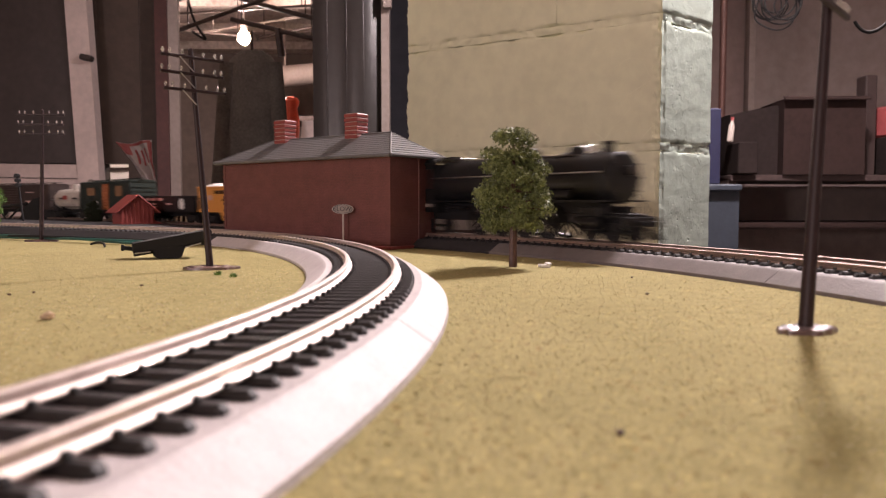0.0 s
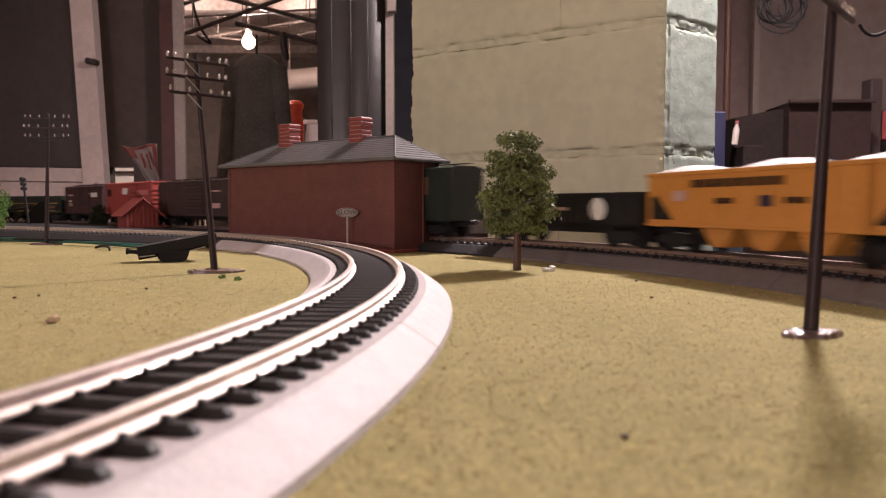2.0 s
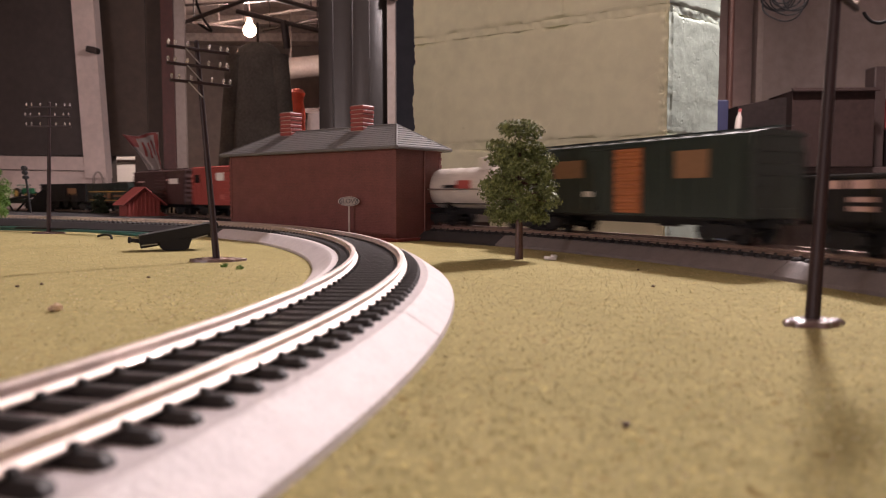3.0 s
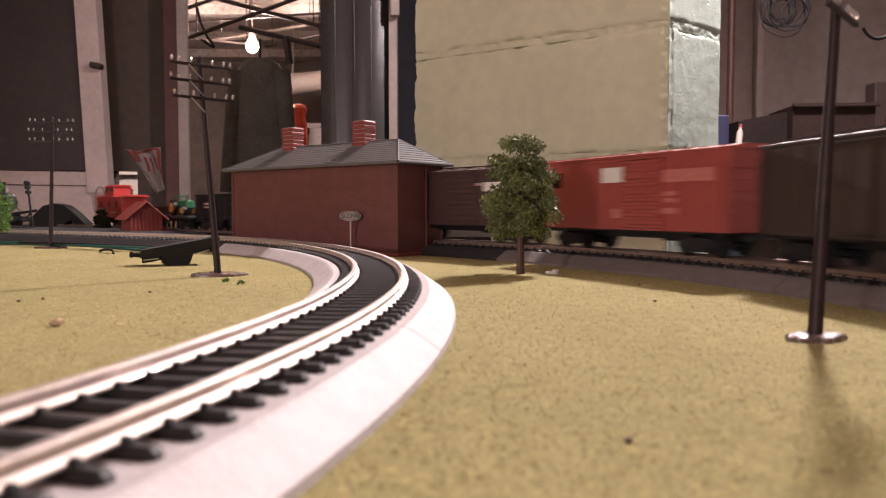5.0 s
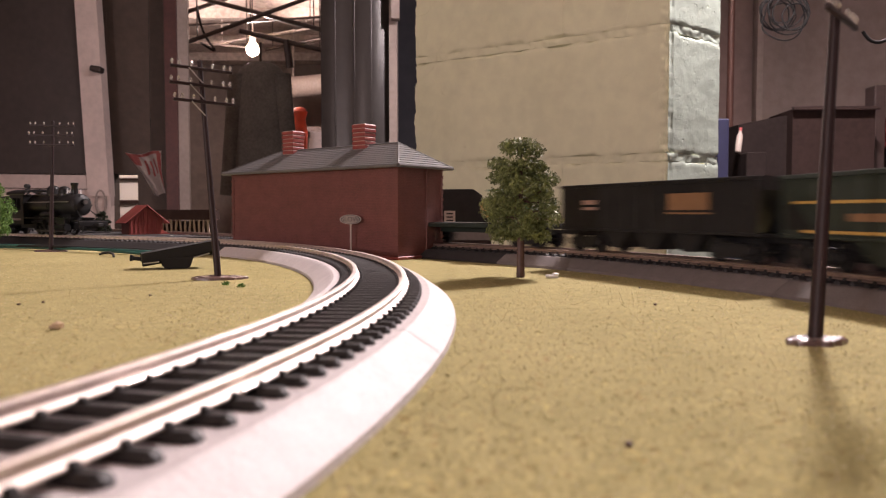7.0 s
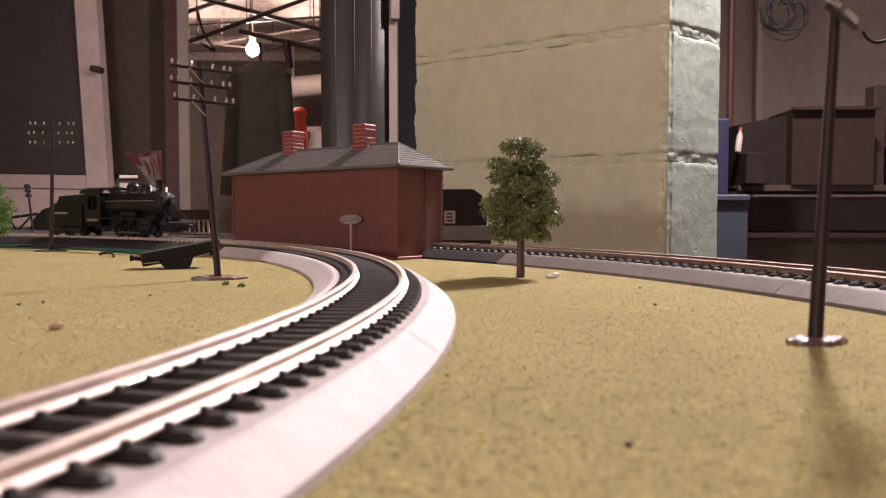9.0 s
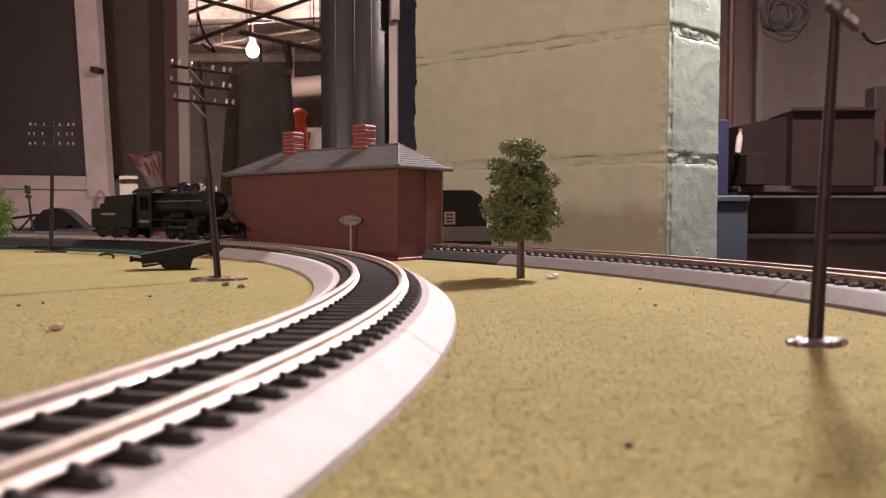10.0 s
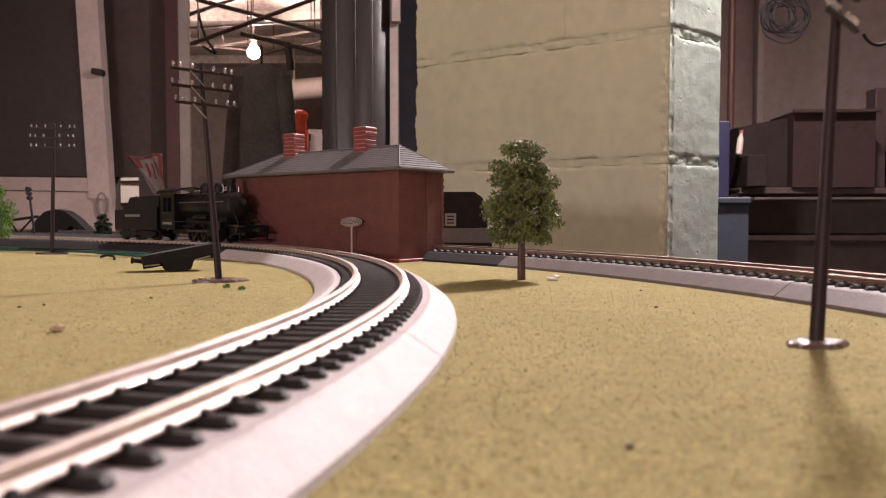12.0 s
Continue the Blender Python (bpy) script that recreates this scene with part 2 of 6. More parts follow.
# ---- mesh helpers ----
def box(bm, size, at=(0, 0, 0), turn=(0, 0, 0), bevel=0.0):
    got = bmesh.ops.create_cube(bm, size=1.0)["verts"]
    bmesh.ops.scale(bm, vec=size, verts=got)
    if bevel:
        edges = list({e for v in got for e in v.link_edges})
        new_geom = bmesh.ops.bevel(bm, geom=edges, offset=bevel, segments=1, affect="EDGES", profile=0.5)
        got = list({v for f in new_geom["faces"] for v in f.verts} | {v for v in got if v.is_valid})
    bmesh.ops.transform(bm, matrix=pose(*at, *turn), verts=got)
    return got


def rod(bm, a, b, r, r2=None, n=12):
    a, b = Vector(a), Vector(b)
    got = bmesh.ops.create_cone(bm, cap_ends=True, segments=n, radius1=r, radius2=r if r2 is None else r2, depth=(b - a).length)["verts"]
    turn = (b - a).to_track_quat("Z", "Y").to_matrix().to_4x4()
    bmesh.ops.transform(bm, matrix=Matrix.Translation((a + b) / 2) @ turn, verts=got)
    return got


def ball(bm, at, r, squash=(1, 1, 1), sub=2):
    got = bmesh.ops.create_icosphere(bm, subdivisions=sub, radius=r)["verts"]
    bmesh.ops.transform(bm, matrix=Matrix.Translation(at) @ Matrix.Diagonal((*squash, 1)), verts=got)
    return got


def lathe(bm, profile, axis="z", at=(0, 0, 0), n=20):
    """Turns a list of (radius, height) round an axis."""
    rings = []
    for r, h in profile:
        ring = []
        for i in range(n):
            a = 2 * math.pi * i / n
            p = (r * math.cos(a), r * math.sin(a), h) if axis == "z" else (h, r * math.cos(a), r * math.sin(a))
            ring.append(bm.verts.new(Vector(p) + Vector(at)))
        rings.append(ring)
    for lo, hi in zip(rings, rings[1:]):
        for i in range(n):
            bm.faces.new((lo[i], lo[(i + 1) % n], hi[(i + 1) % n], hi[i]))
    bm.faces.new(rings[0][::-1])
    bm.faces.new(rings[-1])


def prism(bm, outline, a, b, axis="x"):
    """Pushes a closed outline of two coordinates along an axis from a to b."""
    def put(u, v, w):
        return (w, u, v) if axis == "x" else ((u, w, v) if axis == "y" else (u, v, w))
    lo = [bm.verts.new(put(u, v, a)) for u, v in outline]
    hi = [bm.verts.new(put(u, v, b)) for u, v in outline]
    n = len(outline)
    for i in range(n):
        bm.faces.new((lo[i], lo[(i + 1) % n], hi[(i + 1) % n], hi[i]))
    bm.faces.new(lo[::-1])
    bm.faces.new(hi)
    bmesh.ops.recalc_face_normals(bm, faces=bm.faces)


def mesh_of(name, bm, material, smooth=False):
    bmesh.ops.recalc_face_normals(bm, faces=bm.faces)
    data = bpy.data.meshes.new(name)
    bm.to_mesh(data)
    bm.free()
    for m in (material if isinstance(material, (list, tuple)) else [material]):
        data.materials.append(m)
    if smooth:
        for f in data.polygons:
            f.use_smooth = True
        data.set_sharp_from_angle(angle=radians(35))
    return data


def part(name, bm, material, parent=None, label="", smooth=False, at=None):
    ob = new(name, mesh_of(name, bm, material, smooth))
    if parent is not None:
        ob.parent = parent
    if at is not None:
        ob.matrix_basis = at
    return tagged(ob, label)


def thing(name, label, category, at=None, group="", kind=""):
    ob = new(name)
    ob.empty_display_size = 0.02
    if at is not None:
        ob.matrix_basis = at
    return tagged(ob, label, category, group, kind)


def tube(name, points, radius, material, parent=None, cyclic=False):
    c = bpy.data.curves.new(name, "CURVE")
    c.dimensions, c.bevel_depth, c.bevel_resolution, c.resolution_u = "3D", radius, 2, 6
    s = c.splines.new("NURBS")
    s.points.add(len(points) - 1)
    for p, q in zip(s.points, points):
        p.co = (*q, 1)
    s.use_endpoint_u, s.order_u, s.use_cyclic_u = True, 4, cyclic
    tmp = bpy.data.objects.new(name, c)
    data = bpy.data.meshes.new_from_object(tmp)
    bpy.data.objects.remove(tmp)
    data.materials.clear()
    data.materials.append(material)
    for f in data.polygons:
        f.use_smooth = True
    ob = new(name, data)
    if parent is not None:
        ob.parent = parent
    return ob


def words(text, size, material, name, parent, m):
    c = bpy.data.curves.new(name, "FONT")
    c.body, c.size, c.align_x, c.align_y, c.extrude = text, size, "CENTER", "CENTER", 0.00008
    tmp = bpy.data.objects.new(name, c)
    data = bpy.data.meshes.new_from_object(tmp)
    bpy.data.objects.remove(tmp)
    data.materials.clear()
    data.materials.append(material)
    ob = new(name, data)
    ob.parent, ob.matrix_basis = parent, m
    return ob


# ---- the two lines of track ----
RAIL_TOP = 0.0104
TIE_TOP = 0.0079
MAIN_C, MAIN_R, MAIN_A, MAIN_L, MAIN_R2 = Vector((-0.462, 0.124)), 0.640, radians(43.12), 0.702, 0.813
MAIN_END = MAIN_R * (MAIN_A + math.pi / 2)
LOOP_C, LOOP_R, LOOP_A = Vector((-0.581, 0.239)), 0.559, radians(57.0)


def polar(c, r, a):
    return Vector((c.x + r * math.cos(a), c.y + r * math.sin(a)))


def main_line(s):
    """The through line: a curve, a straight and a wider curve. s grows the way the train runs. Gives the place and the heading."""
    if s > MAIN_END:
        p, h = main_line(MAIN_END)
        return p + Vector((math.cos(h), math.sin(h))) * (s - MAIN_END), h
    if s >= 0:
        a = MAIN_A - s / MAIN_R
        return polar(MAIN_C, MAIN_R, a), a - math.pi / 2
    p, t = polar(MAIN_C, MAIN_R, MAIN_A), Vector((-math.sin(MAIN_A), math.cos(MAIN_A)))
    if s > -MAIN_L:
        return p - s * t, MAIN_A - math.pi / 2
    c2 = polar(p + MAIN_L * t, -MAIN_R2, MAIN_A)
    a = MAIN_A + (-s - MAIN_L) / MAIN_R2
    return polar(c2, MAIN_R2, a), a - math.pi / 2


def loop_line(s):
    """The inner oval: the curve beside the camera and the straight behind it."""
    if s >= 0:
        a = LOOP_A - s / LOOP_R
        return polar(LOOP_C, LOOP_R, a), a - math.pi / 2
    p, t = polar(LOOP_C, LOOP_R, LOOP_A), Vector((-math.sin(LOOP_A), math.cos(LOOP_A)))
    return p - s * t, LOOP_A - math.pi / 2


def on_track(line, s, z=RAIL_TOP):
    p, h = line(s)
    return pose(p.x, p.y, z, 0, 0, math.degrees(h))


def sweep(bm, line, s0, s1, step, profile):
    """Carries a closed profile of (side, height) along a line; side grows to the right of travel."""
    n = max(2, int((s1 - s0) / step))
    rings = []
    for i in range(n + 1):
        p, h = line(s0 + (s1 - s0) * i / n)
        side = Vector((math.sin(h), -math.cos(h)))
        rings.append([bm.verts.new((p.x + side.x * u, p.y + side.y * u, z)) for u, z in profile])
    k = len(profile)
    for lo, hi in zip(rings, rings[1:]):
        for i in range(k):
            bm.faces.new((lo[i], lo[(i + 1) % k], hi[(i + 1) % k], hi[i]))
    bm.faces.new(rings[0])
    bm.faces.new(rings[-1][::-1])


BED = [(-0.0262, -0.001), (-0.0258, 0.0014), (-0.0188, 0.0061), (-0.0177, 0.0066), (-0.0160, 0.0065), (0.0160, 0.0065), (0.0177, 0.0066), (0.0188, 0.0061), (0.0258, 0.0014), (0.0262, -0.001)]


def rail_profile(c):
    z = TIE_TOP
    return [(c - 0.0018, z), (c + 0.0018, z), (c + 0.0018, z + 0.00035), (c + 0.0005, z + 0.0009), (c + 0.0004, z + 0.0016),
            (c + 0.0009, z + 0.0019), (c + 0.0009, z + 0.0024), (c + 0.0007, z + 0.0025), (c - 0.0007, z + 0.0025),
            (c - 0.0009, z + 0.0024), (c - 0.0009, z + 0.0019), (c - 0.0004, z + 0.0016), (c - 0.0005, z + 0.0009), (c - 0.0018, z + 0.00035)]


def tie_mesh():
    bm = bmesh.new()
    box(bm, (0.0030, 0.0304, 0.0026), (0, 0, TIE_TOP - 0.0013), bevel=0.0008)
    for y in (-0.0089, 0.0089):
        for d in (-0.0021, 0.0021):
            box(bm, (0.0011, 0.0012, 0.0012), (0, y + d, TIE_TOP + 0.0002), bevel=0.0002)
    return mesh_of("tie", bm, TIE)


def build_track(name, label, line, s0, s1, black_to, bed, metal):
    top = thing(name, label, "track")
    for a, b, m, note in ((s0, black_to, BLACK_BED, "black moulded plastic roadbed"), (black_to, s1, bed, "grey moulded plastic roadbed")):
        # moulded sections butt together with a fine seam
        n = max(1, round((b - a) / 0.2286))
        for i in range(n):
            bm = bmesh.new()
            sweep(bm, line, a + (b - a) * i / n + 0.0002, a + (b - a) * (i + 1) / n - 0.0002, 0.008, BED)
            part("roadbed", bm, m, top, note)
    for c in (-0.00905, 0.00905):
        bm = bmesh.new()
        sweep(bm, line, s0, s1, 0.008, rail_profile(c))
        part("rail", bm, metal, top, "metal rail", smooth=False)
    for s in np.arange(math.ceil(s0 / 0.2286) * 0.2286, s1, 0.2286):
        p, h = line(float(s))
        for c in (-0.00905, 0.00905):
            side = Vector((math.sin(h), -math.cos(h)))
            bm = bmesh.new()
            box(bm, (0.009, 0.0040, 0.0007), (p.x + side.x * c, p.y + side.y * c, TIE_TOP + 0.0004), (0, 0, math.degrees(h)), 0.0003)
            part("rail_joiner", bm, metal, top, "small metal rail joiner")
    return top


def add_ties(track, line, s0, s1):
    data = tie_mesh()
    s = s0
    while s < s1:
        ob = new("tie", data)
        ob.parent = track
        ob.matrix_basis = on_track(line, s, 0.0)
        s += 0.0072


# ---- table and room ----
def ground_sheet():
    outline = [(-2.3, -0.55), (0.245, -0.55), (0.245, 0.36), (0.19, 0.50), (0.0, 0.70), (-0.30, 1.03), (-0.55, 1.19), (-2.3, 1.75)]
    bm = bmesh.new()
    prism(bm, outline, -0.012, 0.0, axis="z")
    top = new("ground", mesh_of("ground", bm, GRASS))
    tagged(top, "yellow-green flocked grass mat over the layout board", "grass mat", kind="structure")
    bm = bmesh.new()
    prism(bm, [(x * 0.998, y * 0.998) for x, y in outline], -0.05, -0.0125, axis="z")
    tagged(part("layout_board", bm, SHELF), "dark wooden board under the grass mat", "board", kind="structure")


def flock():
    """Loose grains of flock on the mat near the camera."""
    rng = random.Random(4)
    for name, material, count in (("flock_green", FLOCK_A, 16000), ("flock_straw", FLOCK_B, 12000)):
        verts, faces = [], []
        while len(faces) < count * 4:
            y = 0.06 + 0.5 * rng.random() ** 1.6
            x = (rng.random() * 1.25 - 0.62) * (y + 0.03)
            if abs((Vector((x, y)) - LOOP_C).length - LOOP_R) < 0.0265 or abs((Vector((x, y)) - MAIN_C).length - MAIN_R) < 0.0265 or x > 0.2:
                continue
            r, a = 0.00012 + 0.00022 * rng.random() ** 2, rng.random() * 6.28
            b = len(verts)
            for k in range(3):
                verts.append((x + r * 1.4 * math.cos(a + 2.1 * k), y + r * math.sin(a + 2.1 * k), -0.0001))
            verts.append((x + r * 0.5 * (rng.random() - 0.5), y, r * (0.50 + 0.55 * rng.random())))
            faces += [(b, b + 1, b + 3), (b + 1, b + 2, b + 3), (b + 2, b, b + 3), (b, b + 2, b + 1)]
        data = bpy.data.meshes.new(name)
        data.from_pydata(verts, [], faces)
        data.materials.append(material)
        tagged(new(name, data), "loose grains of scenic flock on the mat", "flock", kind="stuff")


def slab(name, lo, hi, material, label="", category="", kind="structure", bevel=0.0):
    bm = bmesh.new()
    size = [b - a for a, b in zip(lo, hi)]
    box(bm, size, [(a + b) / 2 for a, b in zip(lo, hi)], bevel=bevel)
    return tagged(part(name, bm, material), label, category, kind=kind)


def room():
    lo, hi = -1.15, 1.26
    slab("floor", (-2.6, -2.6, lo - 0.1), (2.4, 5.6, lo), FLOOR, "grey concrete basement floor", "floor")
    slab("ceiling", (-2.6, -2.6, hi), (2.4, 5.6, hi + 0.1), CEILING, "pale boarded basement ceiling", "ceiling")
    slab("ceiling_low", (-2.6, 2.705, 1.08), (-0.16, 5.5, 1.12), LOW_CEILING, "pale lower ceiling of the next room", "ceiling")
    # These three walls are out of view; their pale tone fills the shade.
    slab("wall_south", (-2.6, -2.7, lo), (2.4, -2.6, hi), BOUNCE_WALL, "plain unseen basement wall, pale to bounce light", "wall")
    slab("wall_west", (-2.7, -2.6, lo), (-2.6, 5.6, hi), BOUNCE_WALL, "plain unseen basement wall, pale to bounce light", "wall")
    slab("wall_east", (2.4, -2.6, lo), (2.5, 5.6, hi), BOUNCE_WALL, "unseen east basement wall, pale to bounce light", "wall")
    slab("wall_north", (-2.6, 5.5, lo), (2.4, 5.6, hi), ROOM_WALL, "dim wall of the next room", "wall")
    # partition with the opening to the next room
    slab("wall_partition", (-2.6, 2.62, lo), (-1.135, 2.70, hi), BROWN_PANEL, "dark brown panelled partition", "wall")
    slab("wall_partition", (-1.135, 2.622, 0.165), (-0.920, 2.70, hi), BROWN_PANEL, "dark brown board above a gap in the partition", "wall")
    slab("wall_partition", (-1.040, 2.623, lo), (-0.920, 2.70, 0.165), BROWN_PANEL, "dark brown board beside a gap in the partition", "wall")
    slab("wall_partition", (-1.135, 2.621, lo), (-1.040, 2.70, 0.0), BROWN_PANEL, "dark brown board below a gap in the partition", "wall")
    slab("trim_post", (-0.920, 2.56, lo), (-0.880, 2.68, hi), MAROON, "dark maroon wooden door post", "post")
    slab("trim_jamb", (-0.880, 2.57, lo), (-0.847, 2.585, hi), PALE_WOOD, "pale wooden jamb strip", "trim")
    slab("trim_jamb", (-0.160, 2.30, lo), (-0.137, 2.36, hi), PALE_WOOD, "pale wooden jamb strip", "trim")
    slab("trim_block", (-0.152, 2.27, 0.60), (-0.128, 2.299, 0.70), PALE_WOOD, "pale wooden stop block", "trim")
    # Slab painted near black where the gap opens into darkness.
    slab("dark_opening", (-0.157, 2.70, lo), (0.62, 2.78, hi), DARK_GAP, "near-black slab in place of the dark opening behind the block pier", "wall")
    slab("wall_back", (0.62, 2.735, lo), (2.4, 2.80, hi), BACK_WALL, "brown back wall", "wall")
    slab("trim_strip", (1.062, 2.62, 0.28), (1.082, 2.64, hi), PALE_WOOD, "pale wooden strip", "trim")
    slab("panel_grey", (1.09, 2.70, lo), (2.3, 2.73, hi), BACK_PANEL, "grey-brown wall panel", "panel")


def pier():
    """The end of a painted block wall: two faces, each course built of single blocks with smeared bed joints between them."""
    top = thing("wall_block_pier", "painted concrete block pier, pale yellow and pale green faces", "wall", kind="structure")
    k = Vector((0.352, 1.205))
    u, w = Vector((-0.829, 0.559)), Vector((0.755, 0.656))
    length, depth = 0.492, 0.150
    bm = bmesh.new()
    c = 0.0095
    quad = [k + u * c + w * c, k + u * (length - 0.012) + w * c, k + u * (length - 0.012) + w * (depth - c), k + u * c + w * (depth - c)]
    prism(bm, [(p.x, p.y) for p in quad], -1.15, 1.26, axis="z")
    part("core", bm, BLOCK_YELLOW, top, "painted joint filling")

    def ring_piece(name, a, b, z0, z1, nz, n1, n2, relief):
        """A piece that runs round the corner: end face, front face, plain back."""
        bm, cols, gap = bmesh.new(), [], 0.0004
        ring = [(0.0, depth * (1 - i / n2), 1) for i in range(n2)] if a == 0 else []
        start = 0.0 if a == 0 else a + gap
        ring += [(start + (b - gap - start) * i / n1, 0.0, 0) for i in range(n1 + 1)]
        ring += [(b - gap, depth, 0)] + ([(a + gap, depth, 0)] if a else [])
        for along, into, face in ring:
            col = []
            for j in range(nz + 1):
                z = z0 + (z1 - z0) * j / nz
                p = k + u * along + w * into
                if name == "block" and j in (0, nz):
                    z += 0.0016 * noise.noise(Vector((p.x * 38, p.y * 38, z * 5))) + 0.0012 * noise.noise(Vector((p.x * 120, p.y * 120, z * 5)))
                v = Vector((p.x, p.y, z))
                d = min(z - z0, z1 - z)
                out = (-u if face else -w) * relief(v, d, face)
                if along < 0.006 and into < 0.008:
                    out += (u + w) * (0.0016 + 0.0022 * noise.noise(Vector((7, 3, z * 31))) + 0.0007 * noise.noise(Vector((2, 9, z * 117))))
                if face == 0 and 0.002 < along < 0.013:
                    out += w * (0.0020 + 0.0045 * noise.noise(Vector((along * 160, 4, z * 95))))
                if along > length - 0.006:
                    out -= u * (0.004 + 0.006 * noise.noise(Vector((1, 3, z * 22))) + 0.003 * noise.noise(Vector((5, 1, z * 90))))
                col.append(bm.verts.new((p.x + out.x, p.y + out.y, z)))
            cols.append(col)
        m = len(cols)
        for i in range(m):
            for j in range(nz):
                f = bm.faces.new((cols[i][j], cols[(i + 1) % m][j], cols[(i + 1) % m][j + 1], cols[i][j + 1]))
                f.material_index = 1 if (ring[i][2] == 1) else 0
        bm.faces.new([c_[0] for c_ in cols][::-1])
        bm.faces.new([c_[-1] for c_ in cols])
        part(name, bm, [BLOCK_YELLOW, BLOCK_GREEN], top, smooth=True)

    def block_relief(v, d, face):
        r = 0.0012 * noise.noise(v * 9) + (0.0006 if face else 0.0004) * noise.noise(v * 55)
        lip = math.exp(-(d / 0.0026) ** 2)
        chip = max(0.0, noise.noise(v * 24) + 0.55 * noise.noise(v * 80) - 0.02)
        return r - lip * (0.0012 + 0.0150 * chip)

    def joint_relief(v, d, face):
        return -0.0016 + 0.0020 * noise.noise(v * 26) + 0.0026 * noise.noise(v * 85)

    for course in range(-6, 5):
        z0, z1 = 0.1206 + 0.201 * course, 0.1206 + 0.201 * (course + 1)
        seen = -2 < course < 3
        split = 0.180 if course % 2 else length
        spans = [(0.0, split), (split, length)] if split < length else [(0.0, length)]
        for a, b in spans:
            n1 = max(8, int((b - a) / (0.0036 if seen else 0.02)))
            ring_piece("block", a, b, z0 + 0.0062, z1 - 0.0062, 66 if seen else 12, n1, 40 if seen else 8, block_relief)
        ring_piece("joint", 0.0, length, z0 - 0.0060, z0 + 0.0060, 8 if seen else 3, 140 if seen else 20, 44 if seen else 8, joint_relief)
    return top


# ---- things on the layout ----
def lap_face(parent, a, b, c, d, rows, step):
    """A sloping roof face from the eave a-b up to c-d, laid in rows that overlap."""
    a, b, c, d = map(Vector, (a, b, c, d))
    n = (b - a).cross(d - a).normalized()
    for i in range(rows):
        bm = bmesh.new()
        f0, f1 = i / rows, (i + 1) / rows
        p = [a.lerp(d, f0), b.lerp(c, f0), b.lerp(c, f1), a.lerp(d, f1)]
        q = [p[0] + n * step, p[1] + n * step, p[2] + n * step * 0.15, p[3] + n * step * 0.15]
        if (p[2] - p[3]).length < 1e-7:
            p, q = p[:3], q[:3]
        m = len(p)
        lo, hi = [bm.verts.new(x) for x in p], [bm.verts.new(x) for x in q]
        bm.faces.new(hi)
        for k in range(m):
            bm.faces.new((lo[k], lo[(k + 1) % m], hi[(k + 1) % m], hi[k]))
        part("shingle", bm, ROOF, parent)


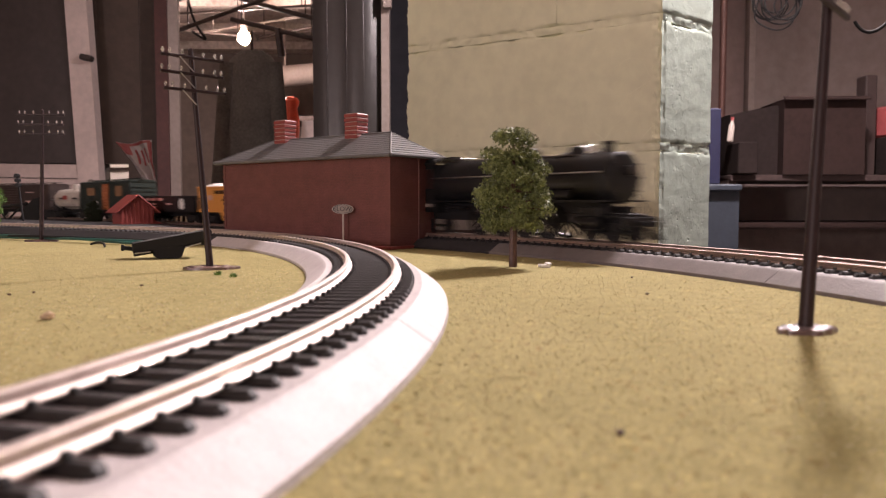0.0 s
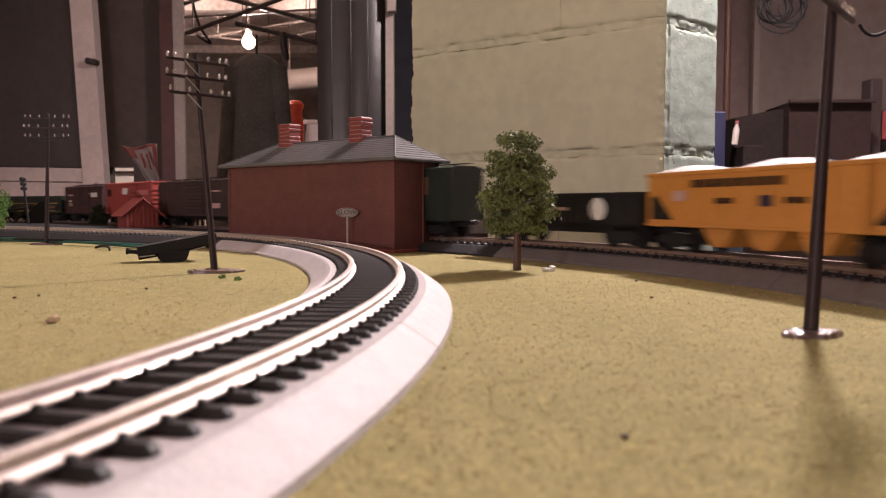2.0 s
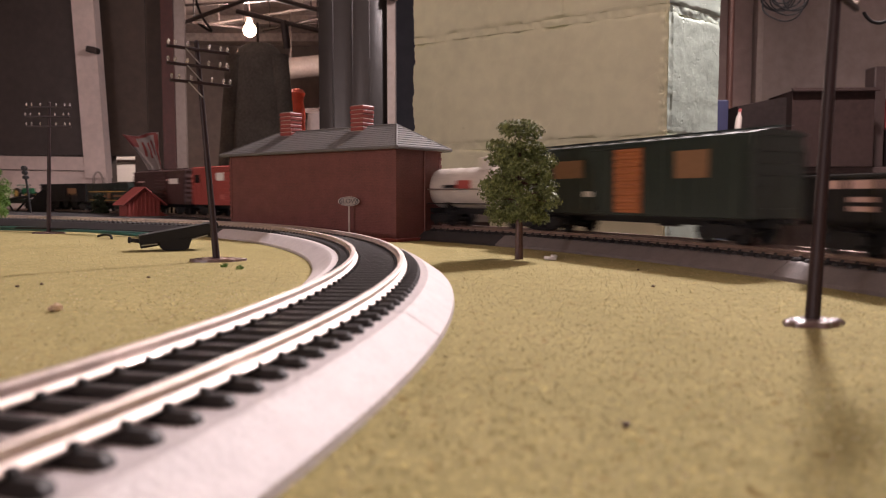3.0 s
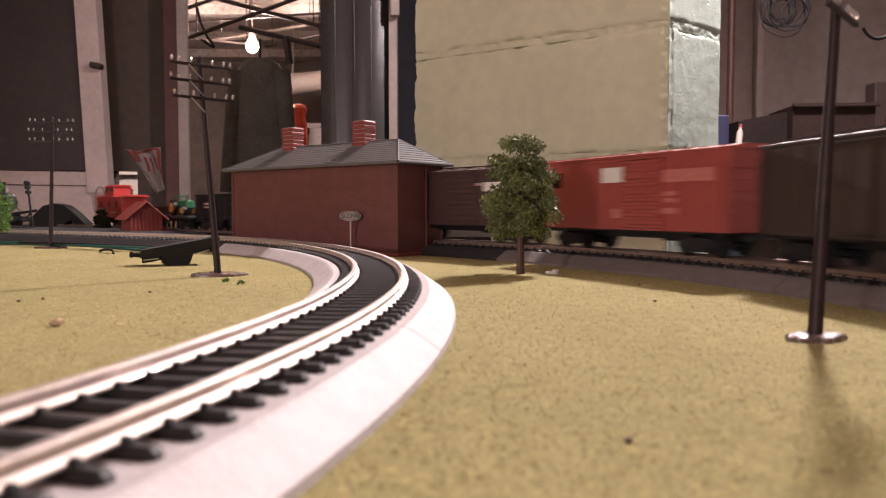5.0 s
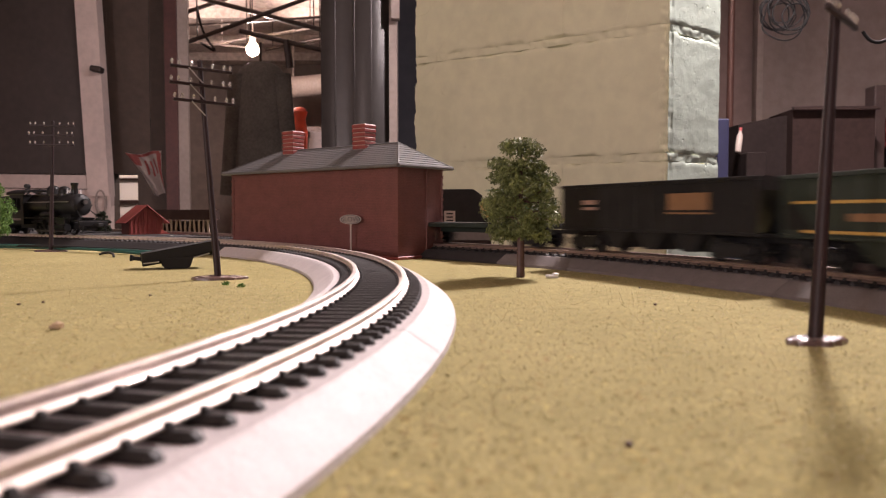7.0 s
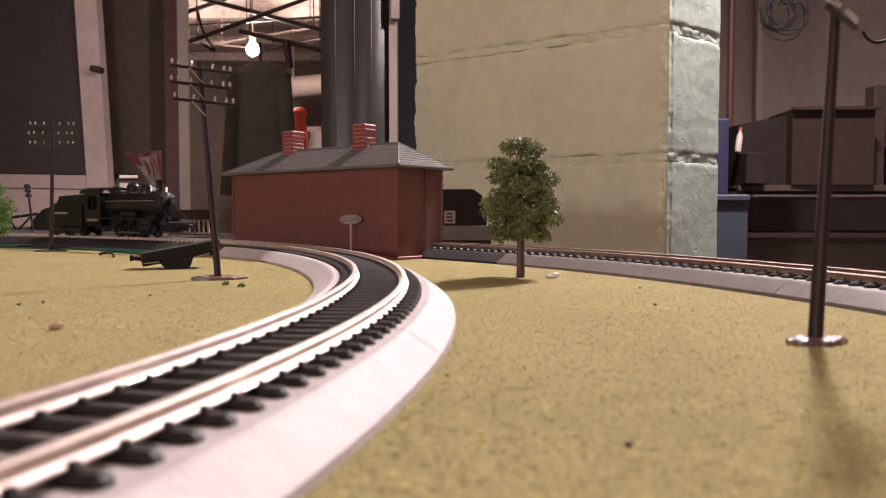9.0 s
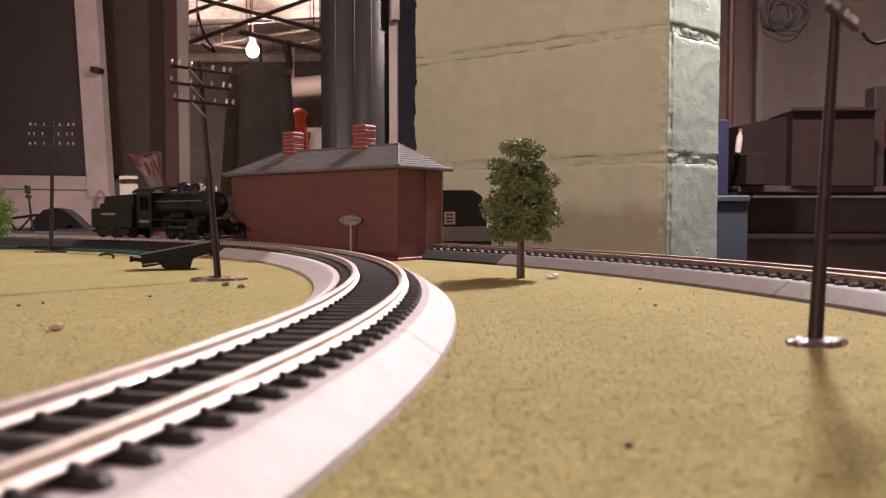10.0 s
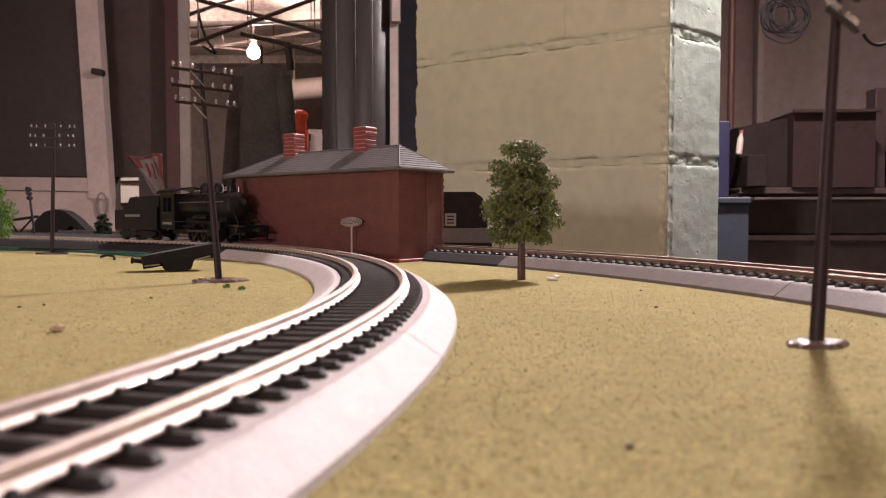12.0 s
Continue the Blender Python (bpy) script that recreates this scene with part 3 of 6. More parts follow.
def station():
    top = thing("brick_house", "red brick model house with grey hip roof and two chimneys", "model house",
                pose(-0.0312, 0.530, 0, 0, 0, 141.5))
    length, width, eave, ridge = 0.186, 0.049, 0.0655, 0.0835
    # local x runs along the front, local -y into the depth of the house
    bm = bmesh.new()
    box(bm, (length, width, eave), (length / 2, -width / 2, eave / 2))
    part("wall", bm, BRICK, top, "red brick plastic walls")
    for k, size in enumerate((0.0026, 0.0034)):
        bm = bmesh.new()
        box(bm, (size, size, eave / 24 * 0.86))
        data = mesh_of("quoin", bm, BRICK)
        for x, y in ((0, -width), (length, 0)):
            for i in range(k, 24, 2):
                ob = new("quoin", data)
                ob.parent, ob.matrix_basis = top, pose(x + (0.001 if not x else -0.001), y + (-0.001 if not y else 0.001), eave * (i + 0.5) / 24)
    bm = bmesh.new()
    box(bm, (length + 0.006, width + 0.006, 0.0022), (length / 2, -width / 2, 0.0011), bevel=0.0004)
    part("plinth", bm, SHED_RED, top, "red base strip")
    o = 0.0055
    e = eave
    x0, x1, y0, y1 = -o, length + o, o, -width - o
    r0, r1, ym = 0.021, length - 0.034, -width / 2
    bm = bmesh.new()
    v = [bm.verts.new(q) for q in ((x0, y0, e), (x1, y0, e), (x1, y1, e), (x0, y1, e), (r0, ym, ridge), (r1, ym, ridge))]
    for k in ((0, 1, 5, 4), (2, 3, 4, 5), (3, 0, 4), (1, 2, 5), (3, 2, 1, 0)):
        bm.faces.new([v[i] for i in k])
    deck = part("roof", bm, ROOF, top, "grey plastic hip roof laid in rows")
    lap_face(deck, (x1, y0, e), (x0, y0, e), (r0, ym, ridge), (r1, ym, ridge), 11, 0.00022)
    lap_face(deck, (x0, y1, e), (x1, y1, e), (r1, ym, ridge), (r0, ym, ridge), 11, 0.00045)
    for q in (((x0, y0, e), (x0, y1, e), (r0, ym, ridge)), ((x1, y1, e), (x1, y0, e), (r1, ym, ridge))):
        lap_face(deck, q[0], q[1], q[2], q[2], 10, 0.0005)
    bm = bmesh.new()
    rod(bm, (r0, ym, ridge), (r1, ym, ridge), 0.0008, n=8)
    for p, q in (((x0, y0), r0), ((x0, y1), r0), ((x1, y0), r1), ((x1, y1), r1)):
        rod(bm, (p[0], p[1], e), (q, ym, ridge), 0.0007, n=8)
    part("ridge", bm, ROOF, top)
    bm = bmesh.new()
    for a, b in (((x0, y0), (x1, y0)), ((x1, y0), (x1, y1)), ((x1, y1), (x0, y1)), ((x0, y1), (x0, y0))):
        rod(bm, (*a, e - 0.0004), (*b, e - 0.0004), 0.0014, n=8)
    part("gutter", bm, ROOF, top, "grey rounded gutter")
    bm = bmesh.new()
    box(bm, (length + 2 * o - 0.001, width + 2 * o - 0.001, 0.0008), (length / 2, -width / 2, e - 0.0006))
    part("soffit", bm, ROOF, top)
    for x, y in ((0.056, ym), (0.137, ym)):
        chim = bmesh.new()
        box(chim, (0.0122, 0.0112, 0.0260), (x, y, ridge + 0.0028), bevel=0.0003)
        holder = part("chimney", chim, MORTAR, top, "red brick chimney with pale joints")
        for i in range(8):
            bm = bmesh.new()
            z = ridge - 0.0095 + 0.0250 * (i + 0.5) / 8
            g = 0.0006 if i > 5 else 0.0
            box(bm, (0.0132 + g, 0.0122 + g, 0.0026), (x, y, z), bevel=0.0004)
            part("brick_course", bm, CHIMNEY, holder)
    # drain pipe on the end wall
    bm = bmesh.new()
    rod(bm, (-0.0008, -0.030, 0.002), (-0.0008, -0.030, eave - 0.001), 0.0006, n=8)
    part("drain_pipe", bm, BRICK, top)
    return top


def telegraph_pole(label, at, height, lean, turn, arms, arm_len, blob, blob_turn, braced=False):
    top = thing("telegraph_pole", label, "telegraph pole", pose(*at, 0, 0, turn), group="telegraph poles")
    tip = Matrix.Rotation(radians(-turn), 3, "Z") @ Vector((lean[0], lean[1], height))
    bm = bmesh.new()
    rod(bm, (0, 0, 0.0005), tip * 0.5, 0.0018, 0.00145, n=12)
    rod(bm, tip * 0.5, tip, 0.00145, 0.00115, n=12)
    ball(bm, tip, 0.0015, sub=1)
    part("pole", bm, POLE_BROWN, top, "brown plastic pole", smooth=True)
    for i in range(arms):
        z = height - 0.0035 - i * 0.0079
        c = tip * (z / height)
        shift = 0.0 if i % 2 == 0 else -0.001
        bm = bmesh.new()
        box(bm, (arm_len, 0.0013, 0.0014), (c.x + shift, c.y - 0.0017, z), bevel=0.0002)
        arm = part("crossarm", bm, POLE_BROWN, top)
        for px in (-0.47, -0.36, -0.17, 0.17, 0.36, 0.47):
            bm = bmesh.new()
            lathe(bm, [(0.0004, 0), (0.0004, 0.0008), (0.00085, 0.0009), (0.00075, 0.0016), (0.0005, 0.0022), (0.0002, 0.0026)], at=(c.x + shift + px * arm_len, c.y - 0.0017, z + 0.0007), n=8)
            part("insulator", bm, INSULATOR, arm, "small clear insulator", smooth=True)
        if not braced:
            continue
        bm = bmesh.new()
        for sx in (-0.22,):
            rod(bm, (c.x + sx * arm_len, c.y - 0.0026, z - 0.0002), (c.x, c.y - 0.0022, z - 0.0066), 0.00028, n=6)
        part("brace", bm, STEEL, top, "thin bright brace")
    bm = bmesh.new()
    bmesh.ops.create_icosphere(bm, subdivisions=4, radius=1.0)
    for v in bm.verts:
        n = noise.noise(Vector((v.co.x * 2.3 + turn, v.co.y * 2.3, 3.0)))
        m = noise.noise(Vector((v.co.x * 6 + turn, v.co.y * 6, 8.0)))
        flat = max(-0.2, v.co.z) ** 3 if v.co.z < 0 else v.co.z ** 0.28
        v.co = Vector((v.co.x * blob[0] * 0.52 * (1 + 0.28 * n), v.co.y * blob[1] * 0.55 * (1 + 0.28 * n), max(-0.0002, 0.0017 * flat * (1 + 0.40 * m))))
    bmesh.ops.transform(bm, matrix=pose(0, 0, 0, 0, 0, blob_turn), verts=bm.verts)
    part("base", bm, GLUE, top, "glossy glued base plate", smooth=True)
    return top


def leaf_cloud(bm, rng, centre, radius, count, size, flat=0.6):
    for _ in range(count):
        d = Vector((rng.gauss(0, 1), rng.gauss(0, 1), rng.gauss(0, 0.8)))
        d = d.normalized() * radius * (0.45 + 0.6 * rng.random())
        d.z *= flat
        p = Vector(centre) + d
        s = size * (0.6 + 0.9 * rng.random())
        q = [Vector((rng.uniform(-1, 1), rng.uniform(-1, 1), rng.uniform(-1, 1))) * s for _ in range(4)]
        v = [bm.verts.new(p + x) for x in q]
        for a, b, c in ((0, 1, 2), (0, 1, 3), (0, 2, 3), (1, 2, 3)):
            bm.faces.new((v[a], v[b], v[c]))


def tree(label, at, trunk_h, crown_h, crown_r, tiers, seed, material, density=1.0, trunk_r=0.0022):
    """A model tree: a moulded trunk with whorls of limbs, each carrying clumps of foam."""
    rng = random.Random(seed)
    top = thing("model_tree", label, "model tree", pose(*at, 0, 0, seed * 40))
    total = trunk_h + crown_h
    bm = bmesh.new()
    rod(bm, (0, 0, -0.0005), (0.0003, 0, trunk_h), trunk_r, trunk_r * 0.8, n=10)
    rod(bm, (0.0003, 0, trunk_h), (0, 0, total * 0.96), trunk_r * 0.8, trunk_r * 0.2, n=8)
    part("trunk", bm, TRUNK, top, "brown moulded trunk", smooth=True)
    limbs, leaves = bmesh.new(), bmesh.new()
    for i in range(tiers):
        f = i / (tiers - 1)
        z = trunk_h + crown_h * (0.10 + 0.84 * f)
        reach = crown_r * (0.86 + 0.14 * min(1, f * 4)) * (1 - 0.52 * (max(0, f - 0.35) / 0.65) ** 1.5)
        n = max(4, int(10 * reach / crown_r) + 1)
        for k in range(n):
            a = 2 * math.pi * (k + rng.uniform(-0.4, 0.4)) / n + i
            r = reach * rng.uniform(0.58, 0.96)
            tip = Vector((r * math.cos(a), r * math.sin(a), z + rng.uniform(-0.62, 0.50) * crown_h / tiers))
            root = Vector((0, 0, z - crown_h * 0.06))
            rod(limbs, root, tip, trunk_r * 0.34, trunk_r * 0.14, n=5)
            leaf_cloud(leaves, rng, tip, crown_r * rng.uniform(0.26, 0.42), int(290 * density), 0.00082, 0.72)
            if rng.random() < 0.36:
                leaf_cloud(leaves, rng, root.lerp(tip, 0.60), crown_r * 0.27, int(150 * density), 0.0008)
    part("limbs", limbs, TRUNK, top, "thin brown limbs")
    part("crown", leaves, material, top, "clumped green foam foliage")
    return top


def slow_sign():
    top = thing("slow_sign", "small oval sign on a pale post reading slow", "sign", pose(-0.0660, 0.549, 0, 0, 0, -8))
    bm = bmesh.new()
    rod(bm, (0, 0, 0), (0, 0, 0.0265), 0.0007, n=8)
    part("post", bm, SIGN_POST, top, smooth=True)
    for name, ring, m, y in (("rim", 1.0, SIGN_POST, 0.0), ("border", 0.93, MATT_BLACK, -0.00015), ("face", 0.84, SIGN_FACE, -0.0003)):
        bm = bmesh.new()
        outline = [(0.0078 * ring * math.cos(a), 0.0279 + 0.0034 * ring * math.sin(a)) for a in np.linspace(0, 2 * math.pi, 32, endpoint=False)]
        prism(bm, outline, y - 0.0008, y - 0.0001, axis="y")
        part(name, bm, m, top)
    words("SLOW", 0.0046, MATT_BLACK, "lettering", top, pose(0, -0.0013, 0.0279, 90, 0, 0))


def shed():
    top = thing("small_shed", "small red plank shed with pitched roof beside the track", "model shed", pose(-0.338, 0.862, 0.0088, 0, 0, 38))
    w, d, e, r = 0.036, 0.030, 0.0168, 0.0318
    bm = bmesh.new()
    prism(bm, [(-w / 2, 0), (w / 2, 0), (w / 2, e), (0, r - 0.001), (-w / 2, e)], -d / 2, d / 2, axis="y")
    part("wall", bm, SHED_RED, top, "red walls")
    for i in range(8):
        bm = bmesh.new()
        x = -w / 2 + 0.002 + (w - 0.004) * i / 7
        h = e + (r - 0.003 - e) * (1 - abs(x) / (w / 2))
        box(bm, (0.0012, 0.0008, h), (x, -d / 2 - 0.0003, h / 2))
        part("batten", bm, SHED_RED, top)
    for s in (-1, 1):
        bm = bmesh.new()
        run, rise = w / 2 + 0.006, (r - e) * (w / 2 + 0.006) / (w / 2)
        ang = math.degrees(math.atan2(rise, run))
        box(bm, (math.hypot(run, rise), d + 0.010, 0.0012), (s * run / 2, 0, r - rise / 2 + 0.0004), (0, s * ang, 0), 0.0002)
        part("roof_panel", bm, SHED_RED, top, "red roof panel")
    bm = bmesh.new()
    prism(bm, [(w / 2, 0), (w / 2 + 0.010, 0), (w / 2, 0.005)], -0.012, 0.006, axis="y")
    part("ramp", bm, SHED_RED, top, "small red ramp")


def upset_wagon():
    """A thin wagon frame that lies tilted on one truck."""
    top = thing("wagon_underframe", "black wagon underframe tilted on the grass", "model wagon", pose(-0.158, 0.452, 0.0, 0, 0, 24) @ Matrix.Diagonal((0.80, 0.9, 1, 1)))
    bm = bmesh.new()
    prism(bm, [(-0.0235, 0.0042), (-0.0225, 0.0034), (-0.0150, 0.0050), (0.0130, 0.0080), (0.0240, 0.0102), (0.0300, 0.0128), (0.0310, 0.0150), (0.0300, 0.0166), (0.0080, 0.0136), (-0.0235, 0.0092)], -0.0095, 0.0095, axis="y")
    part("deck", bm, RUBBER, top, "black plastic deck")
    bm = bmesh.new()
    box(bm, (0.050, 0.0032, 0.0024), (0.002, 0, 0.0058), (0, -7.5, 0), 0.0003)
    part("centre_sill", bm, RUBBER, top)
    for y in (-0.0088, 0.0088):
        bm = bmesh.new()
        prism(bm, [(-0.0105, 0.0062), (-0.0085, 0.0008), (-0.0060, 0.0002), (0.0070, 0.0002), (0.0095, 0.0014), (0.0120, 0.0072)], y - 0.0010, y + 0.0010, axis="y")
        part("side_frame", bm, RUBBER, top, "black truck side frame")
        # Bright rods stand in for the highlights along the deck's lower edges.
        bm = bmesh.new()
        rod(bm, (-0.0225, y * 1.10, 0.0036), (-0.0120, y * 1.10, 0.0044), 0.0004, n=6)
        rod(bm, (0.0120, y * 1.10, 0.0066), (0.0230, y * 1.10, 0.0088), 0.0004, n=6)
        part("edge_glint", bm, STEEL, top, "thin bright rods in place of highlights on the lower edge")
    for x in (-0.0052, 0.0058):
        bm = bmesh.new()
        for a, b in ((-0.0086, -0.0066), (0.0066, 0.0086)):
            rod(bm, (x, a, 0.0040), (x, b, 0.0040), 0.0040, n=16)
        rod(bm, (x, -0.0086, 0.0040), (x, 0.0086, 0.0040), 0.0008, n=8)
        part("wheelset", bm, RUBBER, top)
    bm = bmesh.new()
    box(bm, (0.0080, 0.0026, 0.0024), (-0.0265, 0, 0.0062), (0, 6, 0), 0.0004)
    box(bm, (0.0022, 0.0040, 0.0036), (-0.0300, 0, 0.0066), (0, 6, 0), 0.0004)
    part("coupler", bm, RUBBER, top)


def small_layout_things():
    bm = bmesh.new()
    box(bm, (0.0058, 0.0034, 0.0016), (0, 0, 0.0008), (0, 6, 20), 0.0004)
    box(bm, (0.0030, 0.0024, 0.0012), (0.002, 0.0005, 0.0019), (14, 0, 40), 0.0003)
    tagged(part("white_chip", bm, WHITE, at=pose(0.0545, 0.383, 0)), "small white plastic chip on the grass", "chip")
    bm = bmesh.new()
    ball(bm, (0, 0, 0.0012), 0.0017, (1.1, 0.9, 0.8), 1)
    ball(bm, (-0.0014, 0, 0.0008), 0.0011, (1.2, 0.9, 0.8), 1)
    tagged(part("tan_crumb", bm, TAN, at=pose(-0.1075, 0.213, 0)), "small tan crumb on the grass", "crumb")
    rng = random.Random(3)
    spots = [(0.026, 0.106), (-0.002, 0.33), (-0.115, 0.30), (0.085, 0.33), (-0.145, 0.277), (0.075, 0.27), (-0.15, 0.27), (-0.01, 0.35)]
    for x, y in spots:
        bm = bmesh.new()
        ball(bm, (0, 0, 0.0003), 0.0008, (1, 0.7, 0.6), 1)
        tagged(part("dark_speck", bm, TRUNK, at=pose(x, y, 0, 0, 0, rng.random() * 180)), "dark speck of dirt on the grass", "speck", group="specks")
    for x, y in ((-0.088, 0.335), (-0.098, 0.345)):
        bm = bmesh.new()
        leaf_cloud(bm, rng, (0, 0, 0.0008), 0.0018, 60, 0.0005)
        tagged(part("weed_tuft", bm, LEAF_LIGHT, at=pose(x, y, 0)), "tiny green foam tuft on the grass", "tuft", group="tufts")
    # wires that lie beside the inner oval
    for k, (m, dz) in enumerate(((TEAL, 0.0), (RUBBER, 0.001), (TEAL, 0.0005))):
        pts = [(-0.62 + 0.04 * i, 0.835 - 0.0255 * i + 0.006 * math.sin(i * 1.3 + k * 2), 0.0012 + dz + 0.0012 * (1 + math.sin(i * 0.9 + k))) for i in range(11)]
        ob = tube("ribbon_wire", pts, 0.0011, m)
        tagged(ob, "teal and black track wire lying on the grass", "wire", group="wires")
    ob = tube("wire_end", [(-0.262, 0.585, 0.001), (-0.252, 0.578, 0.004), (-0.243, 0.566, 0.003), (-0.24, 0.558, 0.0008)], 0.0009, RUBBER)
    tagged(ob, "black wire end curling up from the grass", "wire")


def far_layout_things():
    # dark base beyond the inner oval
    bm = bmesh.new()
    prism(bm, [(-1.20, 1.325), (-0.27, 0.748), (-0.235, 0.768), (-0.42, 0.975), (-1.15, 1.42)], 0.0002, 0.0088, axis="z")
    tagged(part("dark_base", bm, PLATFORM), "dark grey raised base between the tracks", "base", kind="structure")
    top = thing("arch_bridge", "black arched girder bridge standing behind the tracks", "model bridge", pose(-0.583, 1.17, 0.005, 0, 0, -3))
    bm = bmesh.new()
    arch = [(-0.043, 0.0), (-0.034, 0.020), (-0.020, 0.033), (-0.004, 0.037), (0.012, 0.034), (0.028, 0.022), (0.047, 0.004), (0.047, 0), (0.034, 0), (0.022, 0.012), (0.010, 0.004), (-0.030, 0.0)]
    prism(bm, arch, -0.012, 0.012, axis="y")
    part("arch", bm, RUBBER, top)
    bm = bmesh.new()
    rod(bm, (-0.075, -0.01, 0.020), (-0.030, -0.01, 0.026), 0.0022, n=6)
    rod(bm, (-0.075, -0.01, 0.020), (-0.062, -0.01, 0.0), 0.0016, n=6)
    rod(bm, (-0.062, -0.01, 0.0), (-0.040, -0.01, 0.022), 0.0016, n=6)
    part("truss", bm, RUBBER, top)
    top = thing("signal_post", "dark leaning signal post with three lamps", "signal", pose(-0.525, 0.985, 0.0, 0, -6, 0))
    bm = bmesh.new()
    rod(bm, (0, 0, 0), (0, 0, 0.066), 0.0014, n=8)
    part("post", bm, MATT_BLACK, top)
    for z in (0.055, 0.061, 0.067):
        bm = bmesh.new()
        rod(bm, (0, -0.004, z), (0, 0.003, z), 0.0026, n=10)
        part("lamp", bm, MATT_BLACK, top)
    # low pen with a brown roof and pale slats
    top = thing("stock_pen", "low brown-roofed pen with pale upright slats", "model pen", pose(-0.362, 1.075, 0.001, 0, 0, -6))
    bm = bmesh.new()
    prism(bm, [(-0.016, 0.022), (-0.012, 0.036), (0.012, 0.036), (0.016, 0.022)], -0.045, 0.045, axis="x")
    part("roof", bm, CARDBOARD, top)
    for i in range(13):
        bm = bmesh.new()
        box(bm, (0.0024, 0.002, 0.024), (-0.040 + 0.0066 * i, -0.011, 0.012), (0, (i % 3 - 1) * 5, 0))
        part("slat", bm, PALE_WOOD, top)
    bm = bmesh.new()
    box(bm, (0.086, 0.014, 0.020), (0, 0, 0.010))
    part("inside", bm, DARK_BOX, top)
    for x, y, s in ((-0.437, 0.985, 5),):
        tree("dark green shrub beyond the tracks", (x, y, 0.0), 0.006, 0.026, 0.010, 4, s, LEAF_DARK, 0.6, 0.001)
    # power pack and board behind the house
    top = thing("power_pack", "black rounded power pack with a pale label", "power pack", pose(0.026, 0.93, 0.0175))
    bm = bmesh.new()
    prism(bm, [(-0.028, 0), (0.026, 0), (0.026, 0.020), (0.020, 0.036), (0.010, 0.043), (-0.028, 0.043)], -0.02, 0.02, axis="y")
    part("case", bm, BLACK, top)
    bm = bmesh.new()
    box(bm, (0.013, 0.001, 0.015), (-0.018, -0.0205, 0.010))
    plate = part("label", bm, SIGN_POST, top)
    for z in (0.006, 0.010, 0.014):
        bm = bmesh.new()
        box(bm, (0.008, 0.0004, 0.0016), (-0.018, -0.0212, z))
        part("bar", bm, MATT_BLACK, plate)
    slab("board_ledge", (-0.06, 0.90, 0.0005), (0.058, 0.96, 0.0175), SHADOW_GREY, "grey board ledge behind the layout", "ledge")
    slab("ledge_support", (-0.06, 0.92, -1.15), (0.058, 0.95, 0.0), SHELF, "dark support of the ledge", "support")


# ---- things in the room ----
def hung(name, label, category, bm, m, smooth=False, at=None):
    return tagged(part(name, bm, m, smooth=smooth, at=at), label, category)


def bag():
    """A limp bag that hangs by its upper corners and runs to a point; its print is part of the sheet."""
    top = thing("plastic_bag", "white plastic bag with red print hanging behind the layout", "bag", pose(-0.512, 1.32, 0.100))

    def put(x, z, off):
        left = -0.031 + 0.047 * (1 - z) ** 0.9
        right = 0.029 + 0.006 * (1 - z)
        px = left + (right - left) * x
        fold = 0.0050 * math.sin(x * 9 + z * 4) + 0.0030 * noise.noise(Vector((x * 5, z * 5, 1)))
        return Vector((px, fold - off, 0.036 - 0.072 * (1 - z) - 0.003 * math.sin(x * 5)))

    def sheet(name, x0, x1, z0, z1, material, off, label):
        bm, n = bmesh.new(), 14
        grid = [[bm.verts.new(put(x0 + (x1 - x0) * i / n, z0 + (z1 - z0) * j / n, off)) for i in range(n + 1)] for j in range(n + 1)]
        for j in range(n):
            for i in range(n):
                bm.faces.new((grid[j][i], grid[j][i + 1], grid[j + 1][i + 1], grid[j + 1][i]))
        bmesh.ops.solidify(bm, geom=bm.faces[:], thickness=0.0008)
        part(name, bm, material, top, label, smooth=True)
    sheet("sheet", 0, 1, 0, 1, BAG, 0.0, "crumpled white plastic")
    sheet("corner_print", 0.0, 0.30, 0.72, 0.99, BAG_RED, 0.0012, "faded red print")
    sheet("top_print", 0.30, 0.95, 0.93, 0.99, BAG_RED, 0.0012, "faded red print")
    sheet("edge_print", 0.88, 0.99, 0.10, 0.95, BAG_RED, 0.0012, "faded red print")
    for x0, x1, z0, z1 in ((0.40, 0.47, 0.50, 0.84), (0.56, 0.63, 0.44, 0.80), (0.71, 0.78, 0.48, 0.82)):
        sheet("print", x0, x1, z0, z1, BAG_RED, 0.0012, "faded red print")
    bm = bmesh.new()
    rod(bm, (0.012, 0, 0.034), (0.012, 0.0, 1.16), 0.0004, n=6)
    part("string", bm, RUBBER, top)


SASH_AT = Matrix.Translation((0, 0, -0.00538)) @ Matrix.Scale(1.165, 4)


